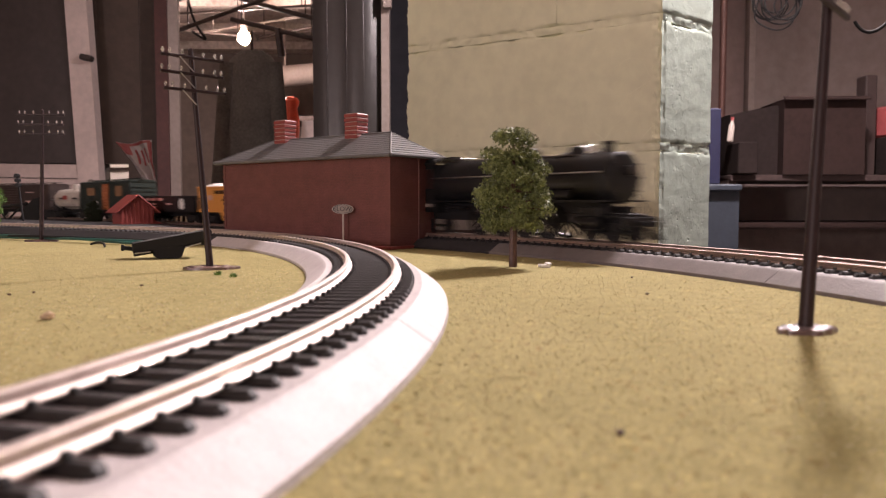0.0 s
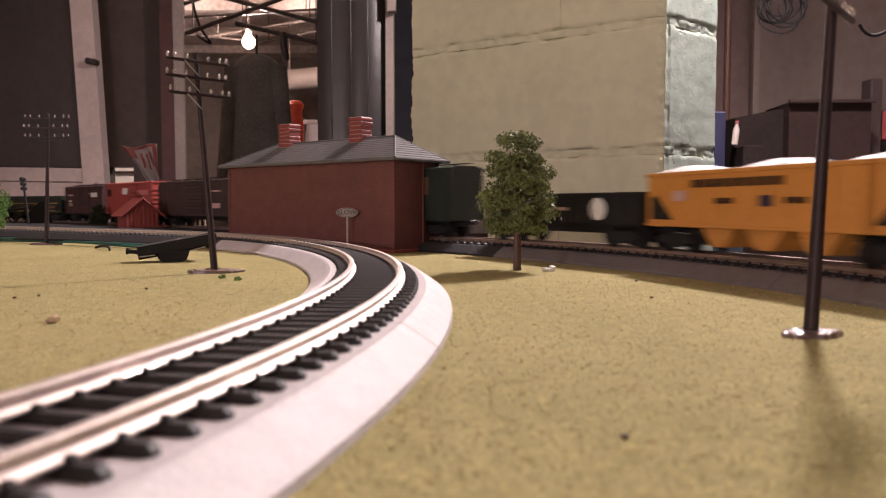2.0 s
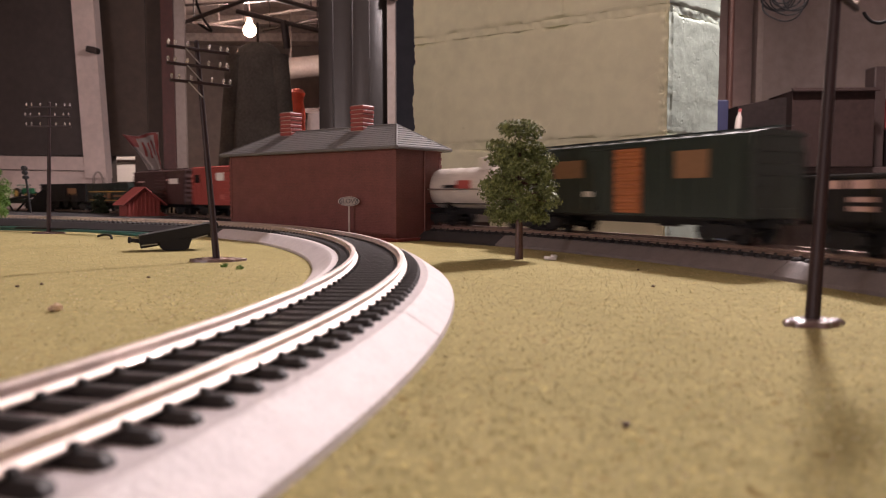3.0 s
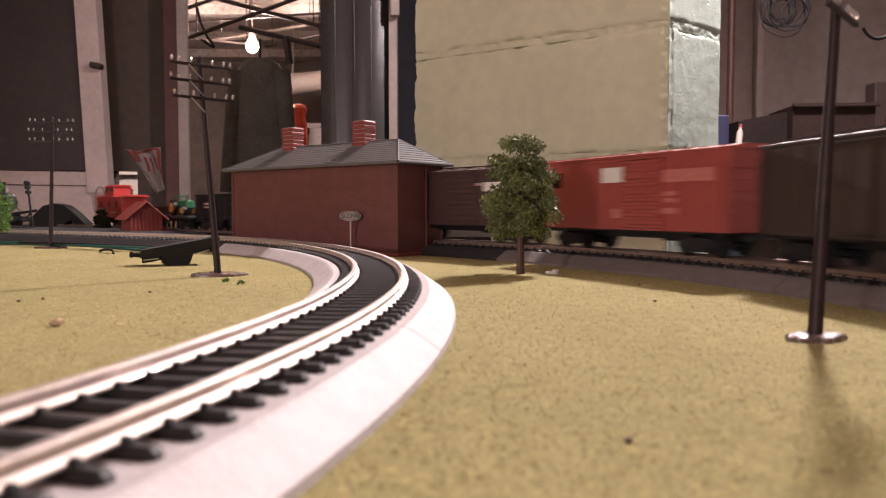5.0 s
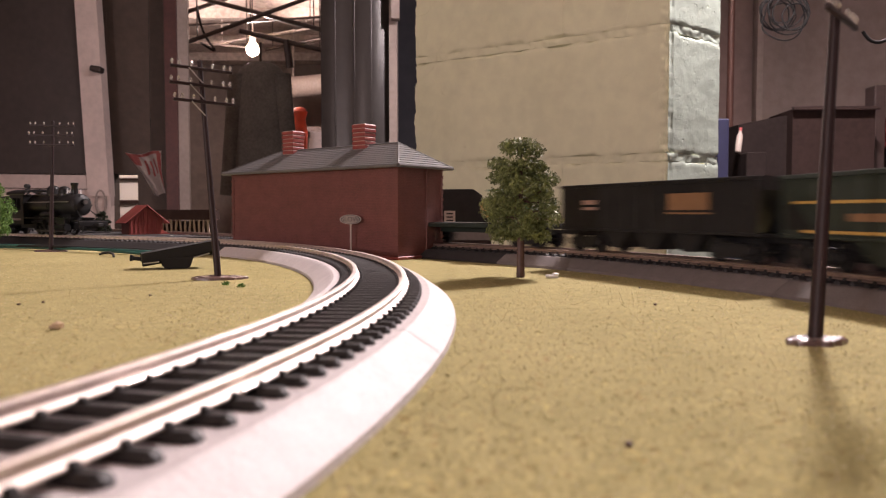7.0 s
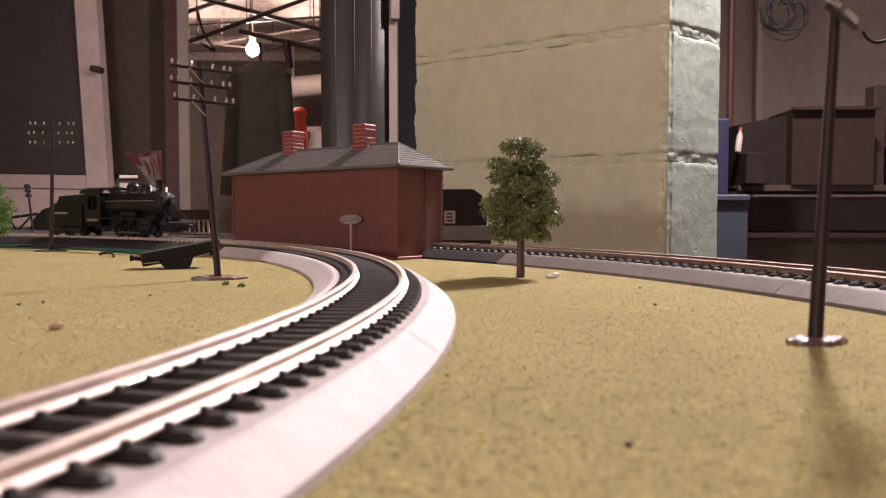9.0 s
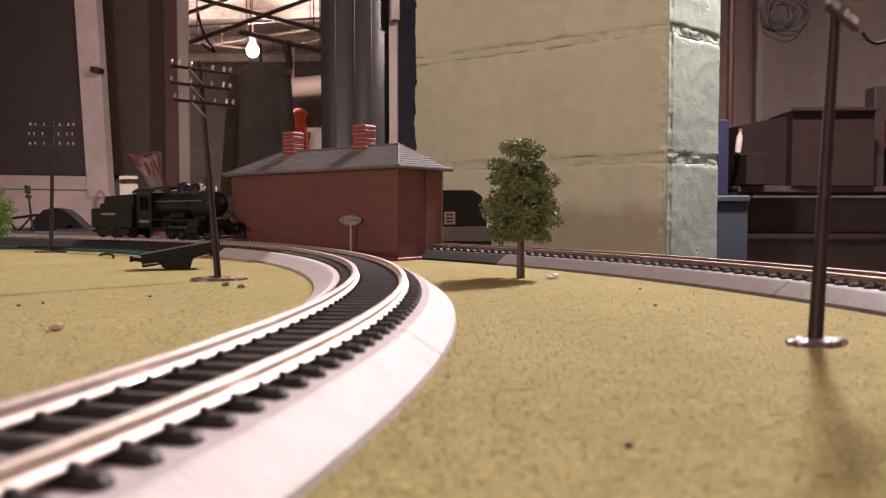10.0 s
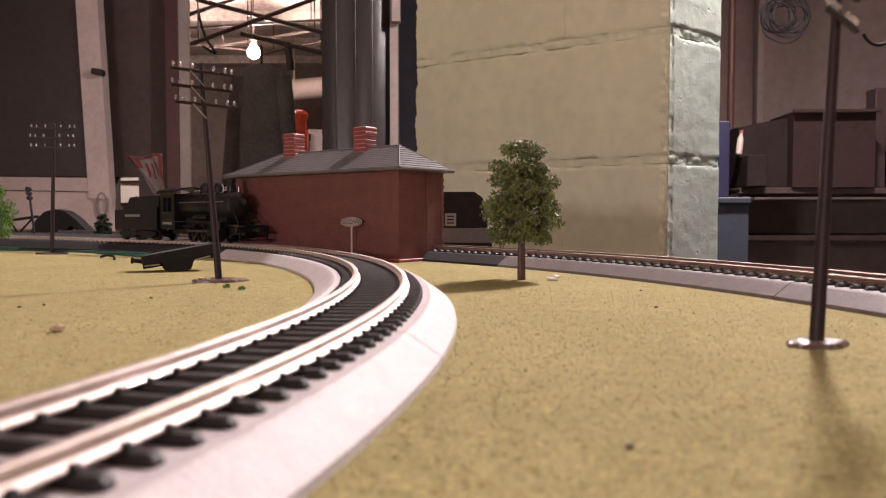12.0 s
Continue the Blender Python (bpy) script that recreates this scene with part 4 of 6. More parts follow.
def sash():
    """An old white door with a dark pane; its right stile leans."""
    top = thing("white_door", "old off-white door with a large dark pane", "door", SASH_AT @ pose(0, 2.18, 0), kind="structure")
    bm = bmesh.new()
    prism(bm, [(-1.038, 0.92), (-0.977, 0.92), (-0.938, 0.08), (-0.998, 0.08)], -0.02, 0.02, axis="y")
    part("stile", bm, OFF_WHITE, top)
    bm = bmesh.new()
    prism(bm, [(-1.75, 0.148), (-1.003, 0.138), (-1.000, 0.10), (-1.75, 0.112)], -0.018, 0.018, axis="y")
    part("rail", bm, OFF_WHITE, top)
    bm = bmesh.new()
    prism(bm, [(-1.75, 0.109), (-0.937, 0.097), (-0.945, -0.98), (-1.75, -0.98)], -0.012, 0.012, axis="y")
    part("panel", bm, OFF_WHITE, top, "off-white lower panel")
    bm = bmesh.new()
    prism(bm, [(-1.75, 0.92), (-1.040, 0.92), (-1.003, 0.142), (-1.75, 0.148)], -0.006, 0.006, axis="y")
    part("pane", bm, DARK_GLASS, top, "dark brown pane")
    bm = bmesh.new()
    box(bm, (0.030, 0.03, 0.016), (-0.960, -0.03, 0.430), (0, 10, 0), 0.003)
    part("latch", bm, PIPE, top, "dark latch")
    bm = bmesh.new()
    for i in range(20):
        a, b = 2 * math.pi * i / 20, 2 * math.pi * (i + 1) / 20
        rod(bm, (-0.962 + 0.014 * math.cos(a), -0.018, 0.062 + 0.034 * math.sin(a)), (-0.962 + 0.014 * math.cos(b), -0.018, 0.062 + 0.034 * math.sin(b)), 0.004, n=6)
    part("ring_handle", bm, PALE_WOOD, top)


def next_room():
    top = thing("hanging_bulb", "bare lit bulb hanging under the ceiling", "light bulb", pose(-0.888, 3.62, 0.812))
    bm = bmesh.new()
    lathe(bm, [(0.006, -0.050), (0.022, -0.040), (0.030, -0.022), (0.026, -0.004), (0.014, 0.012), (0.012, 0.022)], n=16)
    part("glass", bm, BULB, top, "glowing glass", smooth=True)
    bm = bmesh.new()
    rod(bm, (0, 0, 0.022), (0, 0, 0.05), 0.016, n=12)
    rod(bm, (0, 0, 0.05), (0, 0, 0.268), 0.004, n=8)
    part("socket", bm, PIPE, top)
    for label, a, b, r in (("dark pipe under the ceiling", (-1.025, 3.02, 0.685), (-0.470, 3.10, 0.911), 0.0085),
                           ("dark pipe under the ceiling", (-1.020, 3.20, 0.921), (-0.453, 3.05, 0.744), 0.0095),
                           ("dark clothes rail under the ceiling", (-0.797, 3.05, 0.746), (-0.441, 3.00, 0.655), 0.0095),
                           ("thin dark pipe under the ceiling", (-1.118, 3.30, 0.873), (-0.872, 3.30, 0.954), 0.009),
                           ("thin dark conduit under the ceiling", (-1.186, 3.50, 0.874), (-0.524, 3.45, 0.902), 0.006),
                           ("thin dark conduit under the ceiling", (-1.272, 3.75, 0.864), (-0.924, 3.80, 0.837), 0.006),
                           ("thin dark conduit under the ceiling", (-0.938, 4.10, 0.894), (-0.594, 4.00, 0.937), 0.008),
                           ("pale conduit under the ceiling", (-1.206, 4.00, 0.896), (-0.668, 4.10, 1.012), 0.008)):
        bm = bmesh.new()
        rod(bm, a, b, r)
        for f in (0.12, 0.90):
            p = Vector(a).lerp(Vector(b), f)
            rod(bm, p, (p.x, p.y, 1.08), 0.0025, n=6)
        hung("ceiling_pipe", label, "pipe", bm, PALE_WOOD if label[0] == "p" else PIPE, True)
    for y in (3.25, 4.0, 4.6, 5.1):
        bm = bmesh.new()
        box(bm, (1.6, 0.045, 0.05), (-0.9, y, 1.055))
        hung("joist", "stained wooden ceiling joist overhead", "joist", bm, LOW_CEILING)
    tagged(tube("clothes_hanger", [(-0.965, 3.05, 0.84), (-0.95, 3.05, 0.74), (-0.90, 3.05, 0.68), (-0.885, 3.05, 0.655), (-0.95, 3.05, 0.70)], 0.005, RUBBER), "empty dark clothes hanger", "hanger")
    # coat on the rail
    top = thing("hanging_coat", "dark olive coat hanging from the rail", "coat", pose(-0.715, 3.04, 0))
    rings = [(0.62, 0.045, 0.03), (0.60, 0.075, 0.045), (0.56, 0.100, 0.06), (0.40, 0.108, 0.065), (0.15, 0.118, 0.075), (-0.2, 0.13, 0.085)]
    bm = bmesh.new()
    cols = []
    for z, w, t in rings:
        ring = []
        for i in range(40):
            a = 2 * math.pi * i / 40
            fold = 1 + 0.07 * math.sin(a * 7 + z * 3) * (0.7 - z)
            ring.append(bm.verts.new((w * math.cos(a) * fold, t * math.sin(a) * fold, z)))
        cols.append(ring)
    for lo, hi in zip(cols, cols[1:]):
        for i in range(40):
            bm.faces.new((lo[i], lo[(i + 1) % 40], hi[(i + 1) % 40], hi[i]))
    bm.faces.new(cols[0])
    bm.faces.new(cols[-1])
    part("body", bm, COAT, top, smooth=True)
    for s in (-1, 1):
        bm = bmesh.new()
        rod(bm, (s * 0.085, -0.02, 0.57), (s * 0.128, -0.03, 0.10), 0.036, 0.03, n=14)
        part("sleeve", bm, COAT, top, smooth=True)
    bm = bmesh.new()
    rod(bm, (0, 0, 0.61), (0, 0, 0.70), 0.005, n=8)
    part("hook", bm, PIPE, top)
    bm = bmesh.new()
    rod(bm, (0.115, 0, 0.60), (0.105, -0.02, 0.705), 0.014, n=8)
    part("clip", bm, PIPE, top)
    bm = bmesh.new()
    rod(bm, (-0.95, 4.4, 0.735), (-0.3, 4.4, 0.80), 0.058, n=20)
    for x in (-0.85, -0.4):
        rod(bm, (x, 4.4, 0.76), (x, 4.4, 1.08), 0.006, n=6)
    hung("pale_duct", "pale round duct along the wall", "duct", bm, PALE_WOOD, True)
    # rack with bags behind the coat
    top = thing("storage_shelf", "shelf with dim boxes in the next room", "shelf", pose(-0.55, 4.3, 0))
    for z in (0.10, 0.48):
        bm = bmesh.new()
        box(bm, (1.1, 0.35, 0.025), (0, 0, z))
        part("board", bm, SHELF, top)
    for x in (-0.54, 0.54):
        bm = bmesh.new()
        box(bm, (0.03, 0.33, 1.7), (x, 0, -0.3))
        part("upright", bm, SHELF, top)
    for x, h, m in ((-0.30, 0.2, CARDBOARD), (0.02, 0.26, DARK_BOX), (0.33, 0.22, ROOM_WALL)):
        bm = bmesh.new()
        box(bm, (0.26, 0.26, h), (-0.55 + x, 4.28, 0.1125 + h / 2), bevel=0.006)
        hung("storage_box", "dim cardboard storage box on the shelf", "box", bm, m)
    bm = bmesh.new()
    lathe(bm, [(0.02, 0.0), (0.034, 0.02), (0.036, 0.08), (0.026, 0.14), (0.036, 0.17), (0.026, 0.185), (0.008, 0.19)], n=18)
    hung("red_jug", "orange-red plastic jug in the next room", "jug", bm, RED_CLOTH, True, pose(-0.605, 3.25, 0.285))
    bm = bmesh.new()
    prism(bm, [(-0.035, 0), (0.030, 0), (0.034, 0.05), (0.026, 0.075), (0.034, 0.088), (-0.028, 0.085)], -0.03, 0.03, axis="y")
    hung("white_carton", "white carton beside the red jug", "carton", bm, OFF_WHITE, at=pose(-0.525, 3.24, 0.285))
    slab("jug_ledge", (-0.72, 3.15, 0.262), (-0.35, 3.40, 0.285), SHELF, "dark ledge under the jug and carton", "ledge")
    slab("jug_ledge_post", (-0.56, 3.25, -1.15), (-0.52, 3.30, 0.262), SHELF, "dark post under the ledge", "post")


def metal_locker():
    top = thing("metal_locker", "tall grey metal locker with folded doors", "locker", pose(-0.262, 2.33, 0))
    bm = bmesh.new()
    outline = [(-0.105, 0.20), (-0.105, 0.0), (-0.085, -0.009), (-0.062, -0.014), (-0.040, -0.0145), (-0.004, -0.015), (0.0, -0.0175), (0.046, -0.0165), (0.060, -0.0135), (0.085, -0.008), (0.100, 0.0), (0.100, 0.20)]
    prism(bm, outline, -1.15, 1.20, axis="z")
    part("body", bm, GREY_METAL, top, smooth=True)
    for x in (-0.060, -0.002, 0.048):
        bm = bmesh.new()
        rod(bm, (x, -0.0150, -1.1), (x, -0.0150, 1.18), 0.0022, n=10)
        part("seam", bm, GREY_METAL, top, smooth=True)


def right_shelves():
    top = thing("dark_shelving", "dark wooden shelving against the back wall", "shelving", pose(1.15, 2.12, 0))
    for z in (0.095, -0.028, -0.6):
        bm = bmesh.new()
        box(bm, (0.80, 0.34, 0.016), (0, 0, z), bevel=0.002)
        part("board", bm, SHELF, top)
    for x in (-0.39, 0.39):
        bm = bmesh.new()
        box(bm, (0.02, 0.32, 1.25), (x, 0.005, -0.53))
        part("upright", bm, SHELF, top)
    bm = bmesh.new()
    box(bm, (0.80, 0.012, 1.2), (0, 0.165, -0.52))
    part("back", bm, ROOM_WALL, top)
    bm = bmesh.new()
    box(bm, (0.80, 0.006, 0.012), (0, -0.172, -0.024))
    part("edge", bm, CARDBOARD, top, "worn shelf edge")
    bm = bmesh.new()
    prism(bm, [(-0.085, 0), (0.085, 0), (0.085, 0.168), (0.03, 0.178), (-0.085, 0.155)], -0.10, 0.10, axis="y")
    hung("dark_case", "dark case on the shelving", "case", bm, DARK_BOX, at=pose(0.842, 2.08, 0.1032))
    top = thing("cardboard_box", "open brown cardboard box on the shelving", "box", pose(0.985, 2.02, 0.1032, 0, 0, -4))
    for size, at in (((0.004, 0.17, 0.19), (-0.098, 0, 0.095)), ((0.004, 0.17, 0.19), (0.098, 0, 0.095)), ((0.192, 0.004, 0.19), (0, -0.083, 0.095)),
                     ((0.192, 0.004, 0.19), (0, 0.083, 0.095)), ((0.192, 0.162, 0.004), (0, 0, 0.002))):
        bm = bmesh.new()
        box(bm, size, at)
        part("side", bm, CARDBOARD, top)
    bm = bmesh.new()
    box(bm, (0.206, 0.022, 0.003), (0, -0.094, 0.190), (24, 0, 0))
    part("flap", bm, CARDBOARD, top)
    bm = bmesh.new()
    box(bm, (0.03, 0.05, 0.26), (0, 0, 0.13), bevel=0.003)
    hung("red_brown_box", "narrow red-brown box on the shelving", "box", bm, DARK_BROWN, at=pose(1.135, 2.03, 0.1032))
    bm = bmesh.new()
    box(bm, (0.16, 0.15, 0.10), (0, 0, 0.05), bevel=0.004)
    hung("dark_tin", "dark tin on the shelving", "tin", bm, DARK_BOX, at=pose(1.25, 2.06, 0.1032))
    bm = bmesh.new()
    box(bm, (0.10, 0.10, 0.08), (0, 0, 0.04), (0, 0, 15), bevel=0.006)
    hung("crumpled_bag", "crumpled pale bag on a tin", "bag", bm, BAG_RED, at=pose(1.22, 2.02, 0.2032))
    top = thing("small_bottle", "small pale bottle with a red cap", "bottle", pose(0.738, 1.93, 0.1842, 0, 6, 0) @ Matrix.Scale(0.48, 4))
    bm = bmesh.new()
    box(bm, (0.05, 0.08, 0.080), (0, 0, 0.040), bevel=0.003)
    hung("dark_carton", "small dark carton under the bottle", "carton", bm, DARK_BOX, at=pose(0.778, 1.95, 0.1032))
    bm = bmesh.new()
    lathe(bm, [(0.012, 0), (0.016, 0.004), (0.016, 0.085), (0.008, 0.10), (0.007, 0.112)], n=14)
    part("body", bm, SIGN_POST, top, smooth=True)
    bm = bmesh.new()
    rod(bm, (0, 0, 0.112), (0, 0, 0.128), 0.009, n=12)
    part("cap", bm, BAG_RED, top)
    bm = bmesh.new()
    box(bm, (0.024, 0.10, 0.155), (0, 0, 0.0775), bevel=0.002)
    hung("blue_binder", "dark blue binder standing on a bin", "binder", bm, BLUE, at=pose(0.574, 1.63, 0.0702))
    top = thing("blue_bin", "tall blue-grey plastic bin on the floor", "bin", pose(0.581, 1.63, -1.15))
    bm = bmesh.new()
    prism(bm, [(-0.028, 0), (0.028, 0), (0.034, 1.205), (-0.034, 1.205)], -0.08, 0.08, axis="y")
    part("body", bm, BLUE_GREY, top)
    bm = bmesh.new()
    box(bm, (0.074, 0.176, 0.014), (0, 0, 1.2125), bevel=0.003)
    part("lid", bm, BLUE_GREY, top)
    bm = bmesh.new()
    rod(bm, (0.835, 2.25, -1.15), (0.835, 2.25, 1.26), 0.010, n=14)
    hung("copper_pipe", "old reddish copper pipe", "pipe", bm, COPPER, True)
    rng = random.Random(12)
    for i in range(9):
        r = 0.026 + 0.022 * rng.random()
        c = (0.790 + 0.04 * rng.random(), 1.82 + 0.006 * i, 0.522 - 0.030 * rng.random())
        pts = [(c[0] + r * math.cos(a) * (1 + 0.35 * rng.random()), c[1] + 0.01 * rng.random(), c[2] + r * 1.15 * math.sin(a)) for a in np.linspace(0, 2 * math.pi, 12, endpoint=False)]
        ob = tube("cable_coil", pts, 0.0017, RUBBER, cyclic=True)
        tagged(ob, "coil of thin black cable hanging under the ceiling", "cable", group="cable coil")
    bm = bmesh.new()
    rod(bm, (0.81, 1.84, 0.54), (0.81, 1.84, 1.26), 0.002, n=6)
    hung("coil_hook", "thin wire that holds the cable coil", "hook", bm, PIPE)
    tagged(tube("hanging_cable", [(0.535, 0.99, 0.2635), (0.545, 0.99, 0.245), (0.575, 0.99, 0.25), (0.60, 0.99, 0.30), (0.60, 0.98, 0.45), (0.57, 1.02, 0.73), (0.57, 1.02, 1.26)], 0.0022, RUBBER), "black cable with a hanging loop", "cable")
    top = thing("lamp_holder", "bulb in a plain holder above the layout", "lamp", pose(0.60, 1.22, 1.065))
    bm = bmesh.new()
    rod(bm, (0, 0, 0.0), (0, 0, 0.03), 0.016, n=14)
    rod(bm, (0, 0, 0.03), (0, 0, 0.195), 0.003, n=8)
    part("socket", bm, PIPE, top)
    # Unseen bowl, added to block the bulb's light from the right shelves.
    bm = bmesh.new()
    n, rings = 28, []
    for k in range(9):
        a = radians(12 + 78 * k / 8)
        rings.append([bm.verts.new((0.075 * math.sin(a) * math.cos(2 * math.pi * i / n), 0.075 * math.sin(a) * math.sin(2 * math.pi * i / n), 0.075 * math.cos(a))) for i in range(n)])
    for lo, hi in zip(rings, rings[1:]):
        for i in range(n):
            bm.faces.new((lo[i], lo[(i + 1) % n], hi[(i + 1) % n], hi[i]))
    bmesh.ops.solidify(bm, geom=bm.faces[:], thickness=0.002)
    aim = Vector((0.50, 0.90, 1.05)).to_track_quat("Z", "Y").to_matrix().to_4x4()
    part("shield_bowl", bm, GREY_METAL, top, "unseen metal bowl that keeps light off the back shelves", smooth=True, at=Matrix.Translation((0, 0, -0.015)) @ aim)
    top = thing("white_cupboard", "white cupboard in the lit next room", "cupboard", pose(-1.74, 4.25, -1.15))
    for x in (-0.13, 0.13):
        bm = bmesh.new()
        box(bm, (0.252, 0.02, 1.50), (x, -0.16, 0.75), bevel=0.004)
        part("door", bm, WHITE, top, "white cupboard door")
    bm = bmesh.new()
    box(bm, (0.53, 0.30, 1.52), (0, 0.005, 0.76))
    part("body", bm, WHITE, top)
    for z, h in ((1.36, 0.012), (1.24, 0.020)):
        bm = bmesh.new()
        box(bm, (0.53, 0.012, h), (0, -0.176, z))
        part("moulding", bm, CARDBOARD, top)



# ---- rolling stock; local x runs forward, z from the rail top ----
def wheelset_mesh(r):
    bm = bmesh.new()
    for s in (-1, 1):
        lathe(bm, [(r + 0.0006, s * 0.0070), (r + 0.0006, s * 0.0077), (r, s * 0.0078), (r, s * 0.0098), (r * 0.75, s * 0.0098), (r * 0.7, s * 0.0093), (r * 0.3, s * 0.0093), (r * 0.25, s * 0.0102)], axis="x", n=18)
    rod(bm, (-0.0102, 0, 0), (0.0102, 0, 0), 0.0010, n=8)
    bmesh.ops.transform(bm, matrix=pose(0, 0, 0, 0, 0, 90), verts=bm.verts)
    return mesh_of("wheelset", bm, MATT_BLACK, True)


def side_frame_mesh():
    bm = bmesh.new()
    outline = [(-0.0135, 0.0072), (-0.0105, 0.0082), (-0.0040, 0.0086), (0.0040, 0.0086), (0.0105, 0.0082), (0.0135, 0.0072), (0.0135, 0.0046), (0.0105, 0.0040),
               (0.0050, 0.0022), (-0.0050, 0.0022), (-0.0105, 0.0040), (-0.0135, 0.0046)]
    prism(bm, outline, -0.0009, 0.0009, axis="y")
    for x in (-0.0105, 0.0105):
        box(bm, (0.0040, 0.0030, 0.0036), (x, 0, 0.0058), bevel=0.0004)
    for x in (-0.0014, 0.0014):
        rod(bm, (x, 0, 0.0030), (x, 0, 0.0078), 0.0011, n=8)
    return mesh_of("side_frame", bm, MATT_BLACK)


WHEEL = wheelset_mesh(0.0053)
SIDE_FRAME = side_frame_mesh()


def truck(parent, x):
    bm = bmesh.new()
    box(bm, (0.0056, 0.0220, 0.0034), (0, 0, 0.0070), bevel=0.0004)
    t = part("truck", bm, MATT_BLACK, parent, "black sprung truck", at=pose(x, 0, 0))
    for s in (-1, 1):
        ob = new("side_frame", SIDE_FRAME)
        ob.parent, ob.matrix_basis = t, pose(0, s * 0.0118, 0)
    for dx in (-0.0105, 0.0105):
        ob = new("wheelset", WHEEL)
        ob.parent, ob.matrix_basis = t, pose(dx, 0, 0.0053)


def couplers(parent, half):
    for s in (-1, 1):
        bm = bmesh.new()
        box(bm, (0.012, 0.0022, 0.0022), (s * (half + 0.001), 0, 0.0105), bevel=0.0003)
        box(bm, (0.0034, 0.0048, 0.0034), (s * (half + 0.006), s * 0.0006, 0.0105), bevel=0.0006)
        part("coupler", bm, MATT_BLACK, parent)


def panel(parent, name, m, x, z, w, h, y, label=""):
    """A thin printed or applied piece on both sides of a car."""
    for s in (-1, 1):
        bm = bmesh.new()
        box(bm, (w, 0.0004, h), (s * -x, s * (y + 0.0001), z))
        part(name, bm, m, parent, label)


def boxcar(label, length, m, roof_m, door_m, prints, door_x=0.0, top_z=0.0505, ribs=True, roofwalk=True, door_w=0.20):
    car = thing("boxcar", label, "boxcar", group="goods train")
    L, W, lo = length - 0.014, 0.0325, 0.0115
    bm = bmesh.new()
    box(bm, (L, W, top_z - 0.002 - lo), (0, 0, (top_z - 0.002 + lo) / 2), bevel=0.0004)
    part("body", bm, m, car)
    bm = bmesh.new()
    prism(bm, [(-W / 2 - 0.0006, top_z - 0.0026), (W / 2 + 0.0006, top_z - 0.0026), (W / 2 + 0.0006, top_z - 0.0016), (W * 0.26, top_z), (-W * 0.26, top_z), (-W / 2 - 0.0006, top_z - 0.0016)], -L / 2 - 0.0008, L / 2 + 0.0008, axis="x")
    for i in range(13):
        box(bm, (0.0010, W + 0.0008, 0.0008), (-L / 2 + L * (i + 0.5) / 13, 0, top_z - 0.0009))
    part("roof", bm, roof_m, car)
    if roofwalk:
        bm = bmesh.new()
        for y in (-0.002, 0.0, 0.002):
            box(bm, (L + 0.005, 0.0016, 0.0006), (0, y, top_z + 0.0016))
        for i in range(7):
            box(bm, (0.0010, 0.006, 0.0016), (-L / 2 + L * (i + 0.5) / 7, 0, top_z + 0.0006))
        part("roof_walk", bm, roof_m, car)
    for s in (-1, 1):
        dw = L * door_w
        z0, z1 = lo + 0.0012, top_z - 0.0045
        y0 = s * (W / 2 + 0.0001)
        wave = [(y0, z0)]
        for i in range(9):
            za, zb = z0 + (z1 - z0) * i / 9, z0 + (z1 - z0) * (i + 1) / 9
            wave += [(y0 + s * 0.0010, za + 0.0002), (y0 + s * 0.0010, za * 0.6 + zb * 0.4), (y0 + s * 0.0015, za * 0.45 + zb * 0.55), (y0 + s * 0.0015, zb - 0.0003)]
        wave.append((y0, z1))
        bm = bmesh.new()
        prism(bm, wave, -s * door_x - dw / 2, -s * door_x + dw / 2, axis="x")
        part("door", bm, door_m, car, "ribbed sliding door")
        for zt in (z0 - 0.0006, z1 + 0.0006):
            bm = bmesh.new()
            box(bm, (dw * 2.1, 0.0012, 0.0009), (s * (-door_x + dw * 0.5), s * (W / 2 + 0.0012), zt))
            part("door_track", bm, m, car)
        if ribs:
            bm = bmesh.new()
            box(bm, (0.0006, 0.0006, top_z - lo - 0.006), (0, 0, 0))
            data = mesh_of("rib", bm, m)
            for i in range(16):
                x = -L / 2 + L * (i + 0.5) / 16
                if abs(x + s * door_x) > dw * 0.6:
                    ob = new("rib", data)
                    ob.parent, ob.matrix_basis = car, pose(x, s * (W / 2 + 0.0002), (top_z + lo - 0.002) / 2)
        for x in (-L / 2 + 0.002, L / 2 - 0.002):
            bm = bmesh.new()
            for i in range(6):
                box(bm, (0.0042, 0.0006, 0.0005), (x, s * (W / 2 + 0.0010), lo + 0.003 + i * 0.0052))
            for dx in (-0.0018, 0.0018):
                box(bm, (0.0005, 0.0005, 0.032), (x + dx, s * (W / 2 + 0.0008), lo + 0.0165))
            part("ladder", bm, m, car)
        bm = bmesh.new()
        for i in range(6):
            box(bm, (0.0010, W * 0.92, 0.0012), (s * (L / 2 + 0.0003), 0, lo + 0.004 + i * 0.0052))
        part("end_ribs", bm, m, car)
    bm = bmesh.new()
    box(bm, (L, 0.006, 0.0040), (0, 0, lo - 0.0022))
    box(bm, (L * 0.94, W * 0.86, 0.0012), (0, 0, lo - 0.0006))
    rod(bm, (0.006, 0.008, lo - 0.0034), (0.020, 0.008, lo - 0.0034), 0.0026, n=10)
    part("underframe", bm, MATT_BLACK, car)
    for name, pm, x, z, w, h in prints:
        panel(car, name, pm, -x, z, w, h, W / 2 + 0.0004)
    truck(car, L / 2 - 0.022)
    truck(car, -L / 2 + 0.022)
    couplers(car, L / 2)
    return car


